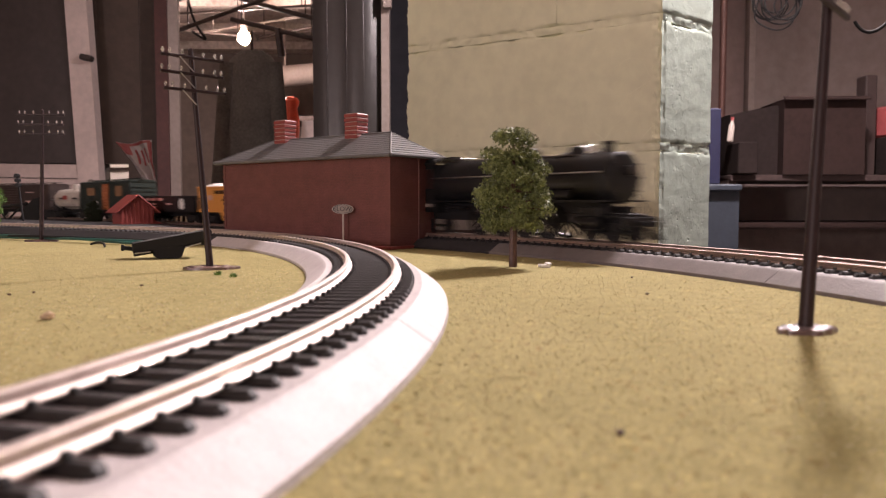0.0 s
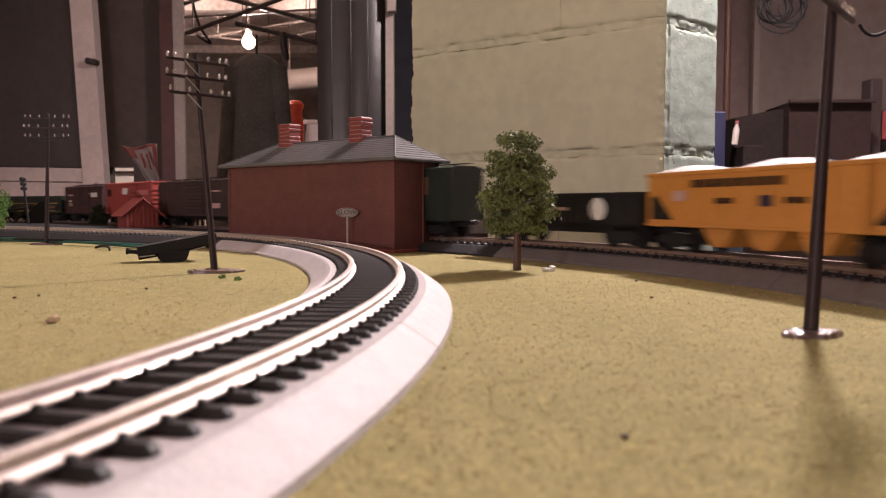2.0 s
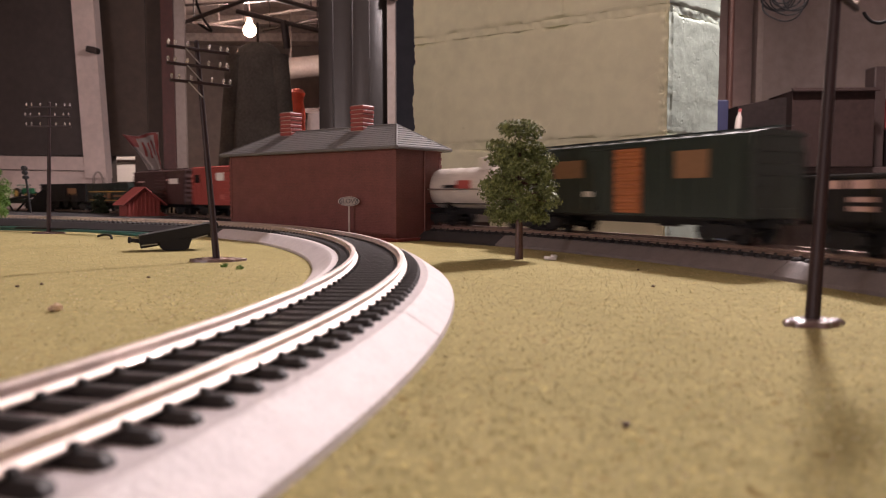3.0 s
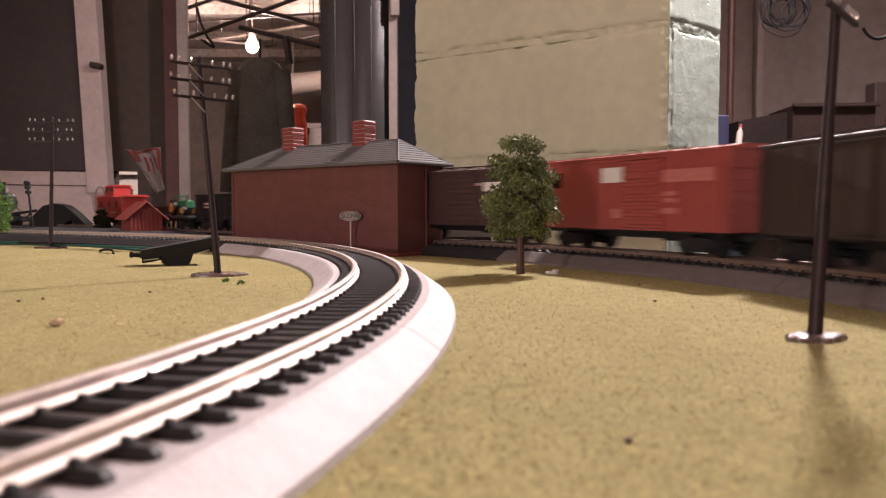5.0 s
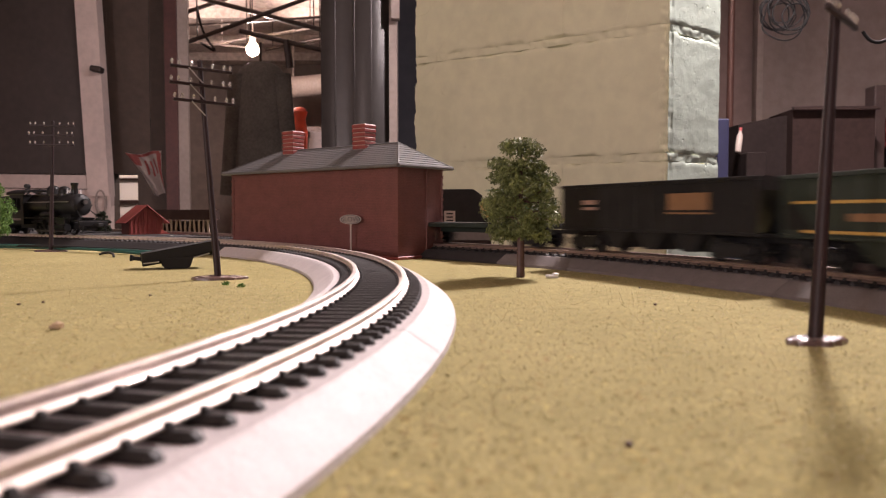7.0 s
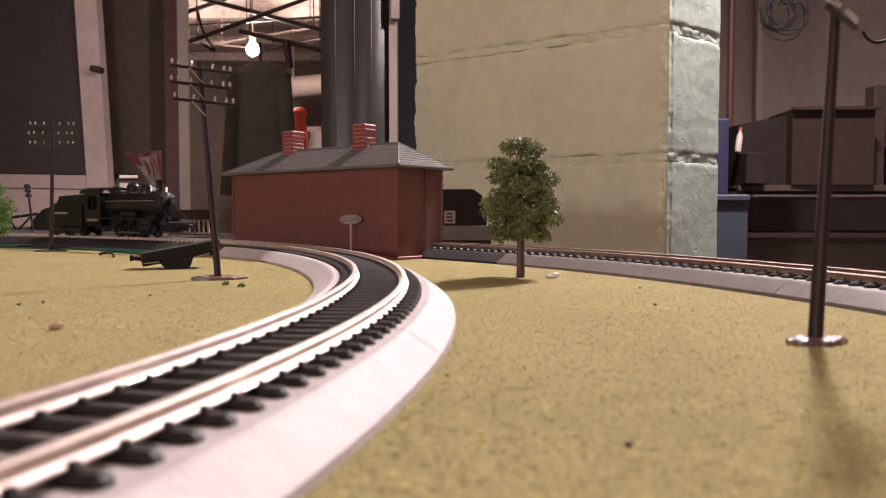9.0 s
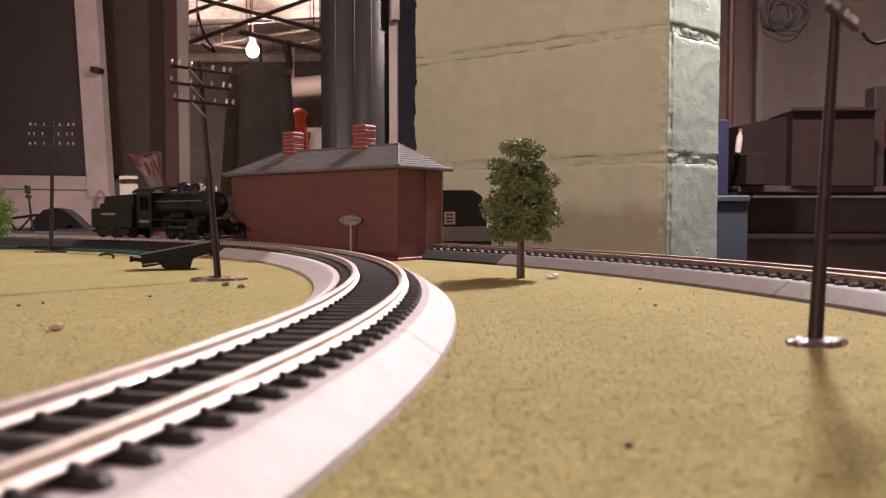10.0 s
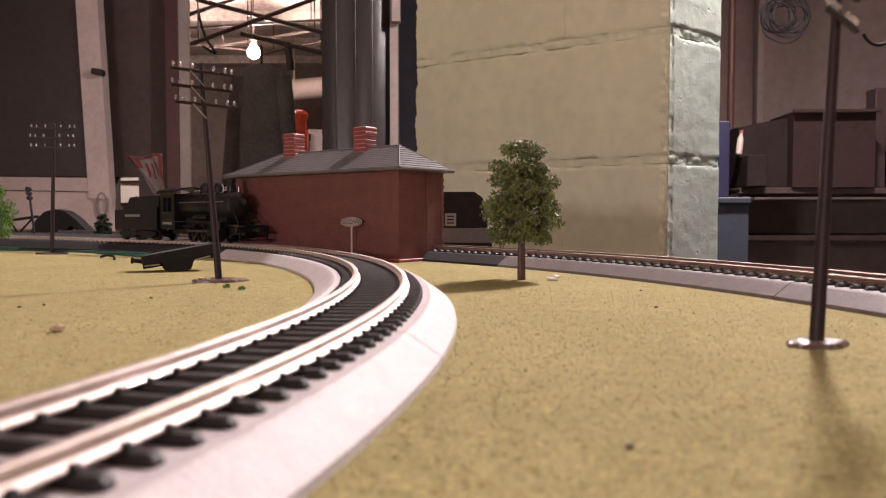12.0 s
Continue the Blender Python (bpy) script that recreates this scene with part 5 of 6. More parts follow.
def hopper(label, length, m, prints, top_z, bays, load=None, sill=0.0125):
    """A hopper car: slanting ends over the trucks, outlet bays between them."""
    car = thing("hopper_car", label, "hopper car", group="goods train")
    L, W = length - 0.014, 0.0325
    bm = bmesh.new()
    side = [(-L / 2, top_z), (L / 2, top_z), (L / 2, top_z - 0.006), (L * 0.335, sill), (-L * 0.335, sill), (-L / 2, top_z - 0.006)]
    prism(bm, side, -W / 2 + 0.001, W / 2 - 0.001, axis="y")
    part("hold", bm, m, car)
    for s in (-1, 1):
        bm = bmesh.new()
        outline = [(-L / 2, top_z), (L / 2, top_z), (L / 2, sill + 0.0010), (L * 0.40, sill), (-L * 0.40, sill), (-L / 2, sill + 0.0010)]
        prism(bm, outline, s * (W / 2 - 0.0008) - 0.0005, s * (W / 2 - 0.0008) + 0.0005, axis="y")
        part("side", bm, m, car)
        bm = bmesh.new()
        box(bm, (L + 0.001, 0.0016, 0.0018), (0, s * (W / 2), top_z - 0.0009), bevel=0.0002)
        box(bm, (L + 0.001, 0.0016, 0.0014), (0, s * (W / 2 - 0.0004), sill + 0.0004), bevel=0.0002)
        part("side_rail", bm, m, car)
        bm = bmesh.new()
        box(bm, (0.0008, 0.0008, top_z - sill - 0.003))
        data = mesh_of("post", bm, m)
        for i in range(11):
            ob = new("post", data)
            ob.parent, ob.matrix_basis = car, pose(-L * 0.42 + L * 0.84 * i / 10, s * (W / 2 - 0.0003), (top_z + sill) / 2)
        for e in (-1, 1):
            bm = bmesh.new()
            prism(bm, [(e * (L / 2 - 0.0035), sill + 0.0030), (e * (L / 2 - 0.0035), top_z - 0.0125), (e * (L / 2 - 0.0080), top_z - 0.0110), (e * (L / 2 - 0.0210), sill + 0.0030)],
                  s * (W / 2 - 0.0002) - 0.0003, s * (W / 2 - 0.0002) + 0.0003, axis="y")
            part("end_opening", bm, MATT_BLACK, car, "dark opening below the end slope")
        bm = bmesh.new()
        for dy in (-0.013, 0, 0.013):
            rod(bm, (s * L * 0.47, dy, sill), (s * L * 0.48, dy, top_z - 0.003), 0.0006, n=6)
        box(bm, (0.012, W * 0.9, 0.0012), (s * (L / 2 - 0.006), 0, sill))
        for i in range(5):
            box(bm, (0.0006, 0.006, 0.0005), (s * (L / 2 + 0.0004), 0.010, sill + 0.004 + 0.0045 * i))
        part("end_frame", bm, m, car)
    for i in range(bays):
        x = (i - (bays - 1) / 2) * L * 0.56 / bays
        bm = bmesh.new()
        w = L * 0.50 / bays
        prism(bm, [(x - w / 2, sill + 0.002), (x + w / 2, sill + 0.002), (x + w * 0.16, 0.0035), (x - w * 0.16, 0.0035)], -W * 0.36, W * 0.36, axis="y")
        part("outlet_bay", bm, m, car)
    if load:
        bm = bmesh.new()
        bmesh.ops.create_grid(bm, x_segments=56, y_segments=14, size=0.5)
        for v in bm.verts:
            x, y = v.co.x * (L - 0.004), v.co.y * (W - 0.004)
            h = 0.0052 * abs(math.cos(x / L * math.pi * 2.6)) * (1 - (2 * y / W) ** 2)
            v.co = Vector((x, y, top_z - 0.0015 + h + 0.0008 * noise.noise(Vector((x * 400, y * 400, 2)))))
        part("load", bm, load, car, "pale heaped load")
    bm = bmesh.new()
    box(bm, (L, 0.005, 0.0036), (0, 0, 0.0105))
    part("underframe", bm, MATT_BLACK, car)
    for name, pm, x, z, w, h in prints:
        panel(car, name, pm, -x, z, w, h, W / 2 + 0.0002)
    truck(car, L / 2 - 0.018)
    truck(car, -L / 2 + 0.018)
    couplers(car, L / 2)
    return car


def gondola(label, length):
    car = thing("gondola_car", label, "gondola car", group="goods train")
    L, W, lo, hi = length - 0.012, 0.0325, 0.0108, 0.0295
    bm = bmesh.new()
    box(bm, (L, W, 0.002), (0, 0, lo + 0.001))
    part("deck", bm, MATT_BLACK, car)
    for s in (-1, 1):
        bm = bmesh.new()
        box(bm, (L, 0.0012, hi - lo), (0, s * (W / 2 - 0.0006), (hi + lo) / 2))
        box(bm, (L, 0.0022, 0.0014), (0, s * (W / 2), hi - 0.0007), bevel=0.0002)
        for i in range(15):
            box(bm, (0.0010, 0.0012, hi - lo - 0.002), (-L / 2 + L * (i + 0.5) / 15, s * (W / 2 + 0.0003), (hi + lo) / 2))
        part("side", bm, MATT_BLACK, car)
        bm = bmesh.new()
        box(bm, (0.0012, W, hi - lo), (s * (L / 2 - 0.0006), 0, (hi + lo) / 2))
        part("end", bm, MATT_BLACK, car)
        bm = bmesh.new()
        rod(bm, (s * -0.037, s * (W / 2 + 0.0008), 0.0205), (s * -0.037, s * (W / 2 + 0.0012), 0.0205), 0.0062, n=24)
        part("round_emblem", bm, WHITE, car, "pale round emblem")
    bm = bmesh.new()
    box(bm, (L * 0.5, 0.005, 0.004), (0, 0, lo - 0.002))
    box(bm, (L * 0.9, 0.004, 0.003), (0, 0, lo - 0.0015))
    part("underframe", bm, MATT_BLACK, car)
    for x, w in ((-0.052, 0.011), (-0.036, 0.013), (-0.018, 0.013)):
        panel(car, "print_bar", FAINT, x, 0.0258, w, 0.0030, W / 2 + 0.0008)
    for x, z in ((-0.036, 0.0205), (-0.036, 0.0172), (0.006, 0.0205)):
        panel(car, "print_bar", FAINT, x, z, 0.012, 0.0018, W / 2 + 0.0008)
    truck(car, L / 2 - 0.018)
    truck(car, -L / 2 + 0.018)
    couplers(car, L / 2)
    return car


def tank_car(label, length):
    car = thing("tank_car", label, "tank car", group="goods train")
    L = length - 0.012
    r, zc = 0.0142, 0.0270
    bm = bmesh.new()
    half = L / 2 - 0.006
    prof = [(0.004, -half - 0.004), (0.010, -half - 0.003), (0.0132, -half - 0.001), (r, -half)]
    for i in range(1, 6):
        x = -half + 2 * half * i / 6
        prof += [(r, x - 0.0006), (r + 0.0004, x - 0.0005), (r + 0.0004, x + 0.0005), (r, x + 0.0006)]
    prof += [(r, half), (0.0132, half + 0.001), (0.010, half + 0.003), (0.004, half + 0.004)]
    lathe(bm, prof, axis="x", at=(0, 0, zc), n=28)
    part("tank", bm, SILVER, car, "grey-white riveted tank", smooth=True)
    bm = bmesh.new()
    lathe(bm, [(0.0075, 0.0), (0.0075, 0.0075), (0.0068, 0.0085), (0.003, 0.0092)], at=(0, 0, zc + r - 0.002), n=20)
    part("dome", bm, SILVER, car, smooth=True)
    bm = bmesh.new()
    box(bm, (L, 0.007, 0.004), (0, 0, 0.0105))
    for s in (-1, 1):
        box(bm, (L, 0.0010, 0.0008), (0, s * 0.0160, 0.0160))
        box(bm, (0.010, 0.026, 0.003), (s * (L / 2 - 0.006), 0, 0.0110))
        box(bm, (0.005, 0.020, 0.006), (s * L * 0.3, 0, 0.0145))
    part("underframe", bm, MATT_BLACK, car)
    for s in (-1, 1):
        bm = bmesh.new()
        rod(bm, (-L / 2, s * 0.0165, 0.026), (L / 2, s * 0.0165, 0.026), 0.0004, n=6)
        part("hand_rail", bm, STEEL, car)
        bm = bmesh.new()
        box(bm, (0.014, 0.0006, 0.006), (s * 0.012, s * (r + 0.0006), zc + 0.002))
        part("red_panel", bm, RED, car)
        bm = bmesh.new()
        for x in (-0.020, 0.026):
            box(bm, (0.016, 0.0005, 0.0022), (s * x, s * (r + 0.0005), zc + 0.001))
        part("print_bar", bm, MATT_BLACK, car)
    truck(car, L / 2 - 0.016)
    truck(car, -L / 2 + 0.016)
    couplers(car, L / 2)
    return car


def flat_car(label, length):
    car = thing("flat_car", label, "flat car", group="goods train")
    L, W = length - 0.012, 0.0325
    bm = bmesh.new()
    box(bm, (L, W, 0.0028), (0, 0, 0.0135), bevel=0.0003)
    box(bm, (L * 0.9, 0.006, 0.004), (0, 0, 0.0105))
    for i in range(14):
        for s in (-1, 1):
            box(bm, (0.0016, 0.0012, 0.0022), (-L / 2 + L * (i + 0.5) / 14, s * (W / 2 + 0.0004), 0.0135))
    part("deck", bm, DARK_GREEN, car)
    bm = bmesh.new()
    for i in range(40):
        box(bm, (L / 40 * 0.86, W * 0.96, 0.0006), (-L / 2 + L * (i + 0.5) / 40, 0, 0.0151))
    part("planks", bm, MATT_BLACK, car)
    truck(car, L / 2 - 0.020)
    truck(car, -L / 2 + 0.020)
    couplers(car, L / 2)
    return car


def tractor(label):
    t = thing("toy_tractor", label, "toy tractor")
    bm = bmesh.new()
    box(bm, (0.024, 0.009, 0.009), (0.006, 0, 0.0125), bevel=0.0012)
    box(bm, (0.012, 0.011, 0.006), (-0.010, 0, 0.0100), bevel=0.0008)
    part("body", bm, TRACTOR_GREEN, t)
    bm = bmesh.new()
    for x in (-0.014, -0.004):
        for y in (-0.0045, 0.0045):
            rod(bm, (x, y, 0.013), (x, y, 0.0215), 0.0006, n=6)
    box(bm, (0.014, 0.013, 0.0012), (-0.009, 0, 0.0220), bevel=0.0003)
    part("canopy", bm, TRACTOR_GREEN, t)
    bm = bmesh.new()
    rod(bm, (0.010, 0, 0.016), (0.010, 0, 0.0235), 0.0007, n=8)
    part("exhaust", bm, MATT_BLACK, t)
    for x, y, r in ((-0.010, 0.0085, 0.0088), (-0.010, -0.0085, 0.0088), (0.014, 0.0070, 0.0056), (0.014, -0.0070, 0.0056)):
        bm = bmesh.new()
        rod(bm, (x, y - 0.002, r), (x, y + 0.002, r), r, n=20)
        tyre = part("wheel", bm, MATT_BLACK, t, "black tyre")
        bm = bmesh.new()
        rod(bm, (x, y - 0.0024, r), (x, y + 0.0024, r), r * 0.62, n=16)
        part("hub", bm, YELLOW, tyre, "yellow hub")
    return t


def caboose(label, length):
    car = thing("caboose", label, "caboose", group="goods train")
    L, W, lo, hi = length - 0.012, 0.0320, 0.0115, 0.0385
    B = L * 0.80
    bm = bmesh.new()
    box(bm, (B, W, hi - lo), (0, 0, (hi + lo) / 2), bevel=0.0004)
    part("body", bm, CABOOSE_RED, car)
    bm = bmesh.new()
    prism(bm, [(-W / 2 - 0.001, hi), (W / 2 + 0.001, hi), (W * 0.3, hi + 0.0026), (-W * 0.3, hi + 0.0026)], -L / 2, L / 2, axis="x")
    part("roof", bm, CABOOSE_RED, car)
    bm = bmesh.new()
    box(bm, (0.032, 0.024, 0.013), (-B * 0.10, 0, hi + 0.0075), bevel=0.0006)
    cup = part("cupola", bm, CABOOSE_RED, car)
    bm = bmesh.new()
    prism(bm, [(-0.0135, 0), (0.0135, 0), (0.008, 0.0022), (-0.008, 0.0022)], -B * 0.10 - 0.0175, -B * 0.10 + 0.0175, axis="x")
    bmesh.ops.translate(bm, vec=(0, 0, hi + 0.014), verts=bm.verts)
    part("cupola_roof", bm, CABOOSE_RED, cup)
    for s in (-1, 1):
        for x in (-0.030, 0.0, 0.026):
            bm = bmesh.new()
            box(bm, (0.0062, 0.0008, 0.0090), (x, s * (W / 2 + 0.0001), 0.0285))
            part("window", bm, DARK_GLASS, car)
        for x in (-0.009, 0.009):
            bm = bmesh.new()
            box(bm, (0.008, 0.0008, 0.006), (-B * 0.10 + x, s * 0.0121, hi + 0.0095))
            part("window", bm, DARK_GLASS, cup)
        bm = bmesh.new()
        box(bm, (L * 0.10, W, 0.0016), (s * L * 0.45, 0, lo))
        for y in (-W * 0.46, -W * 0.15, W * 0.15, W * 0.46):
            rod(bm, (s * L * 0.49, y, lo), (s * L * 0.49, y, lo + 0.012), 0.0005, n=6)
        rod(bm, (s * L * 0.49, -W * 0.46, lo + 0.012), (s * L * 0.49, W * 0.46, lo + 0.012), 0.0005, n=6)
        part("platform", bm, CABOOSE_RED, car)
    bm = bmesh.new()
    rod(bm, (B * 0.25, 0.006, hi), (B * 0.25, 0.006, hi + 0.011), 0.0014, n=10)
    part("chimney", bm, MATT_BLACK, car)
    bm = bmesh.new()
    box(bm, (L, 0.006, 0.004), (0, 0, lo - 0.002))
    part("underframe", bm, MATT_BLACK, car)
    for x in (-0.016, 0.014):
        panel(car, "print_bar", FAINT, x, 0.0185, 0.016, 0.0022, W / 2 + 0.0002)
    truck(car, L / 2 - 0.020)
    truck(car, -L / 2 + 0.020)
    couplers(car, L / 2)
    return car


def driver_mesh(r, name):
    bm = bmesh.new()
    for s in (-1, 1):
        y = s * 0.0088
        ring = [(r + 0.0006, s * 0.0072), (r + 0.0006, s * 0.0078), (r, s * 0.0079), (r, s * 0.0100), (r * 0.86, s * 0.0100), (r * 0.86, s * 0.0074)]
        n = 28
        loops = []
        for rr, h in ring:
            loops.append([bm.verts.new((rr * math.cos(2 * math.pi * i / n), h, rr * math.sin(2 * math.pi * i / n))) for i in range(n)])
        for a, b in zip(loops, loops[1:] + loops[:1]):
            for i in range(n):
                bm.faces.new((a[i], a[(i + 1) % n], b[(i + 1) % n], b[i]))
        for k in range(10):
            a = 2 * math.pi * k / 10
            rod(bm, (0, y, 0), (r * 0.9 * math.cos(a), y, r * 0.9 * math.sin(a)), r * 0.055, n=5)
        rod(bm, (0, y - 0.0012, 0), (0, y + 0.0014, 0), r * 0.22, n=12)
        a = 0 if s > 0 else math.pi / 2
        rod(bm, (r * 0.5 * math.cos(a), y, r * 0.5 * math.sin(a)), (r * 0.5 * math.cos(a), y + s * 0.003, r * 0.5 * math.sin(a)), r * 0.11, n=8)
        prism(bm, [(r * 0.84 * math.cos(a + math.pi + b), r * 0.84 * math.sin(a + math.pi + b)) for b in np.linspace(-0.7, 0.7, 7)], y - 0.001, y + 0.001, axis="y")
    rod(bm, (0, -0.0088, 0), (0, 0.0088, 0), 0.0014, n=8)
    return mesh_of(name, bm, BLACK)


def steam_engine(label, L, boiler_r, boiler_z, drivers, wheel_r, cab_len, cab_top, domes, stack_h, boiler_front, pilot, group=""):
    """A steam engine: frame, boiler, cab, drivers. x = 0 is the middle of its length. Gives the thing and its driving wheelsets."""
    e = thing("steam_engine", label, "steam engine", group=group)
    x0, x1 = -L / 2, L / 2
    cab0, cab1 = x0 + 0.002, x0 + 0.002 + cab_len
    front = x1 - boiler_front
    bm = bmesh.new()
    prof = [(boiler_r * 1.05, cab1 - 0.004), (boiler_r * 1.05, cab1 + 0.030)]
    n = 5
    for i in range(n + 1):
        x = cab1 + 0.034 + (front - 0.026 - cab1 - 0.034) * i / n
        r = boiler_r * (1.03 - 0.06 * i / n)
        prof += [(r, x - 0.0006), (r + 0.0004, x - 0.0005), (r + 0.0004, x + 0.0007), (r, x + 0.0008)]
    lathe(bm, prof, axis="x", at=(0, 0, boiler_z), n=32)
    part("boiler", bm, BLACK, e, "black boiler with bands", smooth=True)
    bm = bmesh.new()
    lathe(bm, [(boiler_r * 0.985, front - 0.026), (boiler_r * 0.985, front - 0.001), (boiler_r * 0.93, front), (boiler_r * 0.80, front + 0.0012), (boiler_r * 0.45, front + 0.0022), (boiler_r * 0.1, front + 0.0026)], axis="x", at=(0, 0, boiler_z), n=32)
    for i in range(10):
        a = 2 * math.pi * i / 10
        rod(bm, (front - 0.0002, boiler_r * 0.86 * math.cos(a), boiler_z + boiler_r * 0.86 * math.sin(a)), (front + 0.0018, boiler_r * 0.86 * math.cos(a), boiler_z + boiler_r * 0.86 * math.sin(a)), 0.0006, n=6)
    part("smokebox", bm, MATT_BLACK, e, smooth=True)
    bm = bmesh.new()
    rod(bm, (front + 0.002, 0, boiler_z + boiler_r * 0.25), (front + 0.0065, 0, boiler_z + boiler_r * 0.25), 0.0030, n=14)
    lamp = part("headlight", bm, BLACK, e)
    bm = bmesh.new()
    rod(bm, (front + 0.0062, 0, boiler_z + boiler_r * 0.25), (front + 0.0068, 0, boiler_z + boiler_r * 0.25), 0.0024, n=14)
    part("lens", bm, ROD_STEEL, lamp)
    top = boiler_z + boiler_r
    bm = bmesh.new()
    lathe(bm, [(0.0040, -0.003), (0.0032, 0.001), (0.0029, stack_h * 0.7), (0.0036, stack_h * 0.8), (0.0038, stack_h)], at=(front - 0.012, 0, top), n=18)
    part("smokestack", bm, BLACK, e, smooth=True)
    for dx, r, h in domes:
        bm = bmesh.new()
        lathe(bm, [(r * 1.25, -0.003), (r * 1.02, 0.0005), (r, h * 0.45), (r * 0.92, h * 0.7), (r * 0.66, h * 0.9), (r * 0.2, h)], at=(front - dx, 0, top), n=20)
        part("dome", bm, BLACK, e, smooth=True)
    bm = bmesh.new()
    bx = front - domes[0][0] + 0.010
    for y in (-0.0026, 0.0026):
        rod(bm, (bx, y, top - 0.001), (bx, y, top + 0.005), 0.0005, n=6)
    lathe(bm, [(0.0022, 0.0012), (0.0017, 0.0026), (0.0010, 0.0044), (0.0004, 0.0048)], at=(bx, 0, top), n=12)
    rod(bm, (bx + 0.014, 0.003, top - 0.002), (bx + 0.014, 0.003, top + 0.0042), 0.0006, n=6)
    part("bell", bm, STEEL, e)
    bm = bmesh.new()
    for k in range(6):
        x = cab1 + 0.008 + (front - cab1 - 0.03) * k / 5
        rod(bm, (x, 0.004, top - 0.002), (x, 0.004, top + 0.0018 + 0.001 * (k % 2)), 0.0008, n=6)
        box(bm, (0.004, 0.0028, 0.0016), (x + 0.004, -0.005, top - 0.0006), (20, 0, 0), 0.0002)
    rod(bm, (cab1 + 0.002, -0.006, top - 0.0006), (front - 0.03, -0.006, top - 0.0012), 0.0005, n=6)
    rod(bm, (cab1 + 0.002, 0.007, top - 0.0012), (front - 0.03, 0.007, top - 0.0016), 0.0005, n=6)
    box(bm, (0.010, 0.012, 0.0020), (cab1 + 0.012, 0, top + 0.0012), (0, 0, 0), 0.0004)
    part("boiler_fittings", bm, ROD_STEEL, e, "small steel fittings and pipes")
    # cab
    W = 0.0315
    floor_z, wall_top = wheel_r * 1.55, cab_top - 0.006
    for s in (-1, 1):
        y = s * (W / 2 - 0.0005)
        bm = bmesh.new()
        wx0, wx1, wz0, wz1 = cab0 + cab_len * 0.22, cab0 + cab_len * 0.80, floor_z + (wall_top - floor_z) * 0.48, wall_top - 0.003
        for a, b, c, d in ((cab0, cab1, floor_z, wz0), (cab0, cab1, wz1, wall_top), (cab0, wx0, wz0, wz1), (wx1, cab1, wz0, wz1), ((wx0 + wx1) / 2 - 0.0006, (wx0 + wx1) / 2 + 0.0006, wz0, wz1)):
            box(bm, (b - a, 0.0010, d - c), ((a + b) / 2, y, (c + d) / 2))
        part("cab_side", bm, BLACK, e)
        bm = bmesh.new()
        box(bm, (cab_len * 0.62, 0.0003, 0.0022), (cab0 + cab_len * 0.5, s * (W / 2 + 0.0002), floor_z + 0.004))
        part("print_bar", bm, BACK_PANEL, e)
        # running board, piping, cylinder
        bm = bmesh.new()
        zb = wheel_r * 2 + 0.0022
        box(bm, (front - cab1 + 0.004, 0.0060, 0.0009), ((front + cab1) / 2, s * 0.0135, zb))
        part("running_board", bm, BLACK, e)
        bm = bmesh.new()
        rod(bm, (cab1, s * (boiler_r + 0.0012), boiler_z + 0.003), (front - 0.004, s * (boiler_r + 0.0012), boiler_z + 0.003), 0.0005, n=6)
        for k in range(5):
            x = cab1 + (front - cab1) * (k + 0.5) / 5
            rod(bm, (x, s * (boiler_r - 0.001), boiler_z + 0.003), (x, s * (boiler_r + 0.0014), boiler_z + 0.003), 0.0005, n=6)
        part("hand_rail", bm, STEEL, e, "thin bright hand rail")
        bm = bmesh.new()
        rod(bm, (front - 0.050, s * (boiler_r * 0.7 + 0.004), zb + 0.0036), (front - 0.028, s * (boiler_r * 0.7 + 0.004), zb + 0.0036), 0.0028, n=12)
        rod(bm, (cab1 + 0.010, s * 0.0125, zb - 0.004), (cab1 + 0.030, s * 0.0125, zb - 0.004), 0.0012, n=8)
        part("air_tank", bm, BLACK, e, smooth=True)
        bm = bmesh.new()
        cx = front - 0.012
        rod(bm, (cx - 0.008, s * 0.0135, wheel_r * 1.05), (cx + 0.008, s * 0.0135, wheel_r * 1.05), 0.0042, n=16)
        box(bm, (0.015, 0.0060, 0.0060), (cx, s * 0.0130, wheel_r * 1.05 + 0.006), bevel=0.0006)
        rod(bm, (cx - 0.0086, s * 0.0135, wheel_r * 1.05), (cx + 0.0086, s * 0.0135, wheel_r * 1.05), 0.0034, n=16)
        part("cylinder", bm, BLACK, e, smooth=True)
    bm = bmesh.new()
    arc = [(W / 2 * 1.10 * math.sin(a), cab_top - 0.0060 + 0.0060 * math.cos(a) ** 0.8) for a in np.linspace(-1.45, 1.45, 13)]
    prism(bm, arc + [(y * 0.97, z - 0.0012) for y, z in reversed(arc)], cab0 - 0.005, cab1 + 0.004, axis="x")
    part("cab_roof", bm, BLACK, e)
    bm = bmesh.new()
    box(bm, (0.001, W, wall_top - floor_z), (cab1 - 0.0006, 0, (wall_top + floor_z) / 2))
    box(bm, (cab_len, W, 0.002), ((cab0 + cab1) / 2, 0, floor_z))
    part("cab_front", bm, BLACK, e)
    bm = bmesh.new()
    box(bm, (L - 0.010, 0.0125, 0.0060), (0, 0, wheel_r * 1.25), bevel=0.0004)
    box(bm, (front - cab1 - 0.01, 0.0105, boiler_z - wheel_r * 1.3), ((front + cab1) / 2 - 0.006, 0, (boiler_z + wheel_r * 1.3) / 2))
    part("frame", bm, MATT_BLACK, e)
    bm = bmesh.new()
    box(bm, (0.0030, 0.0300, 0.0052), (x1 - 0.004, 0, 0.0115), bevel=0.0004)
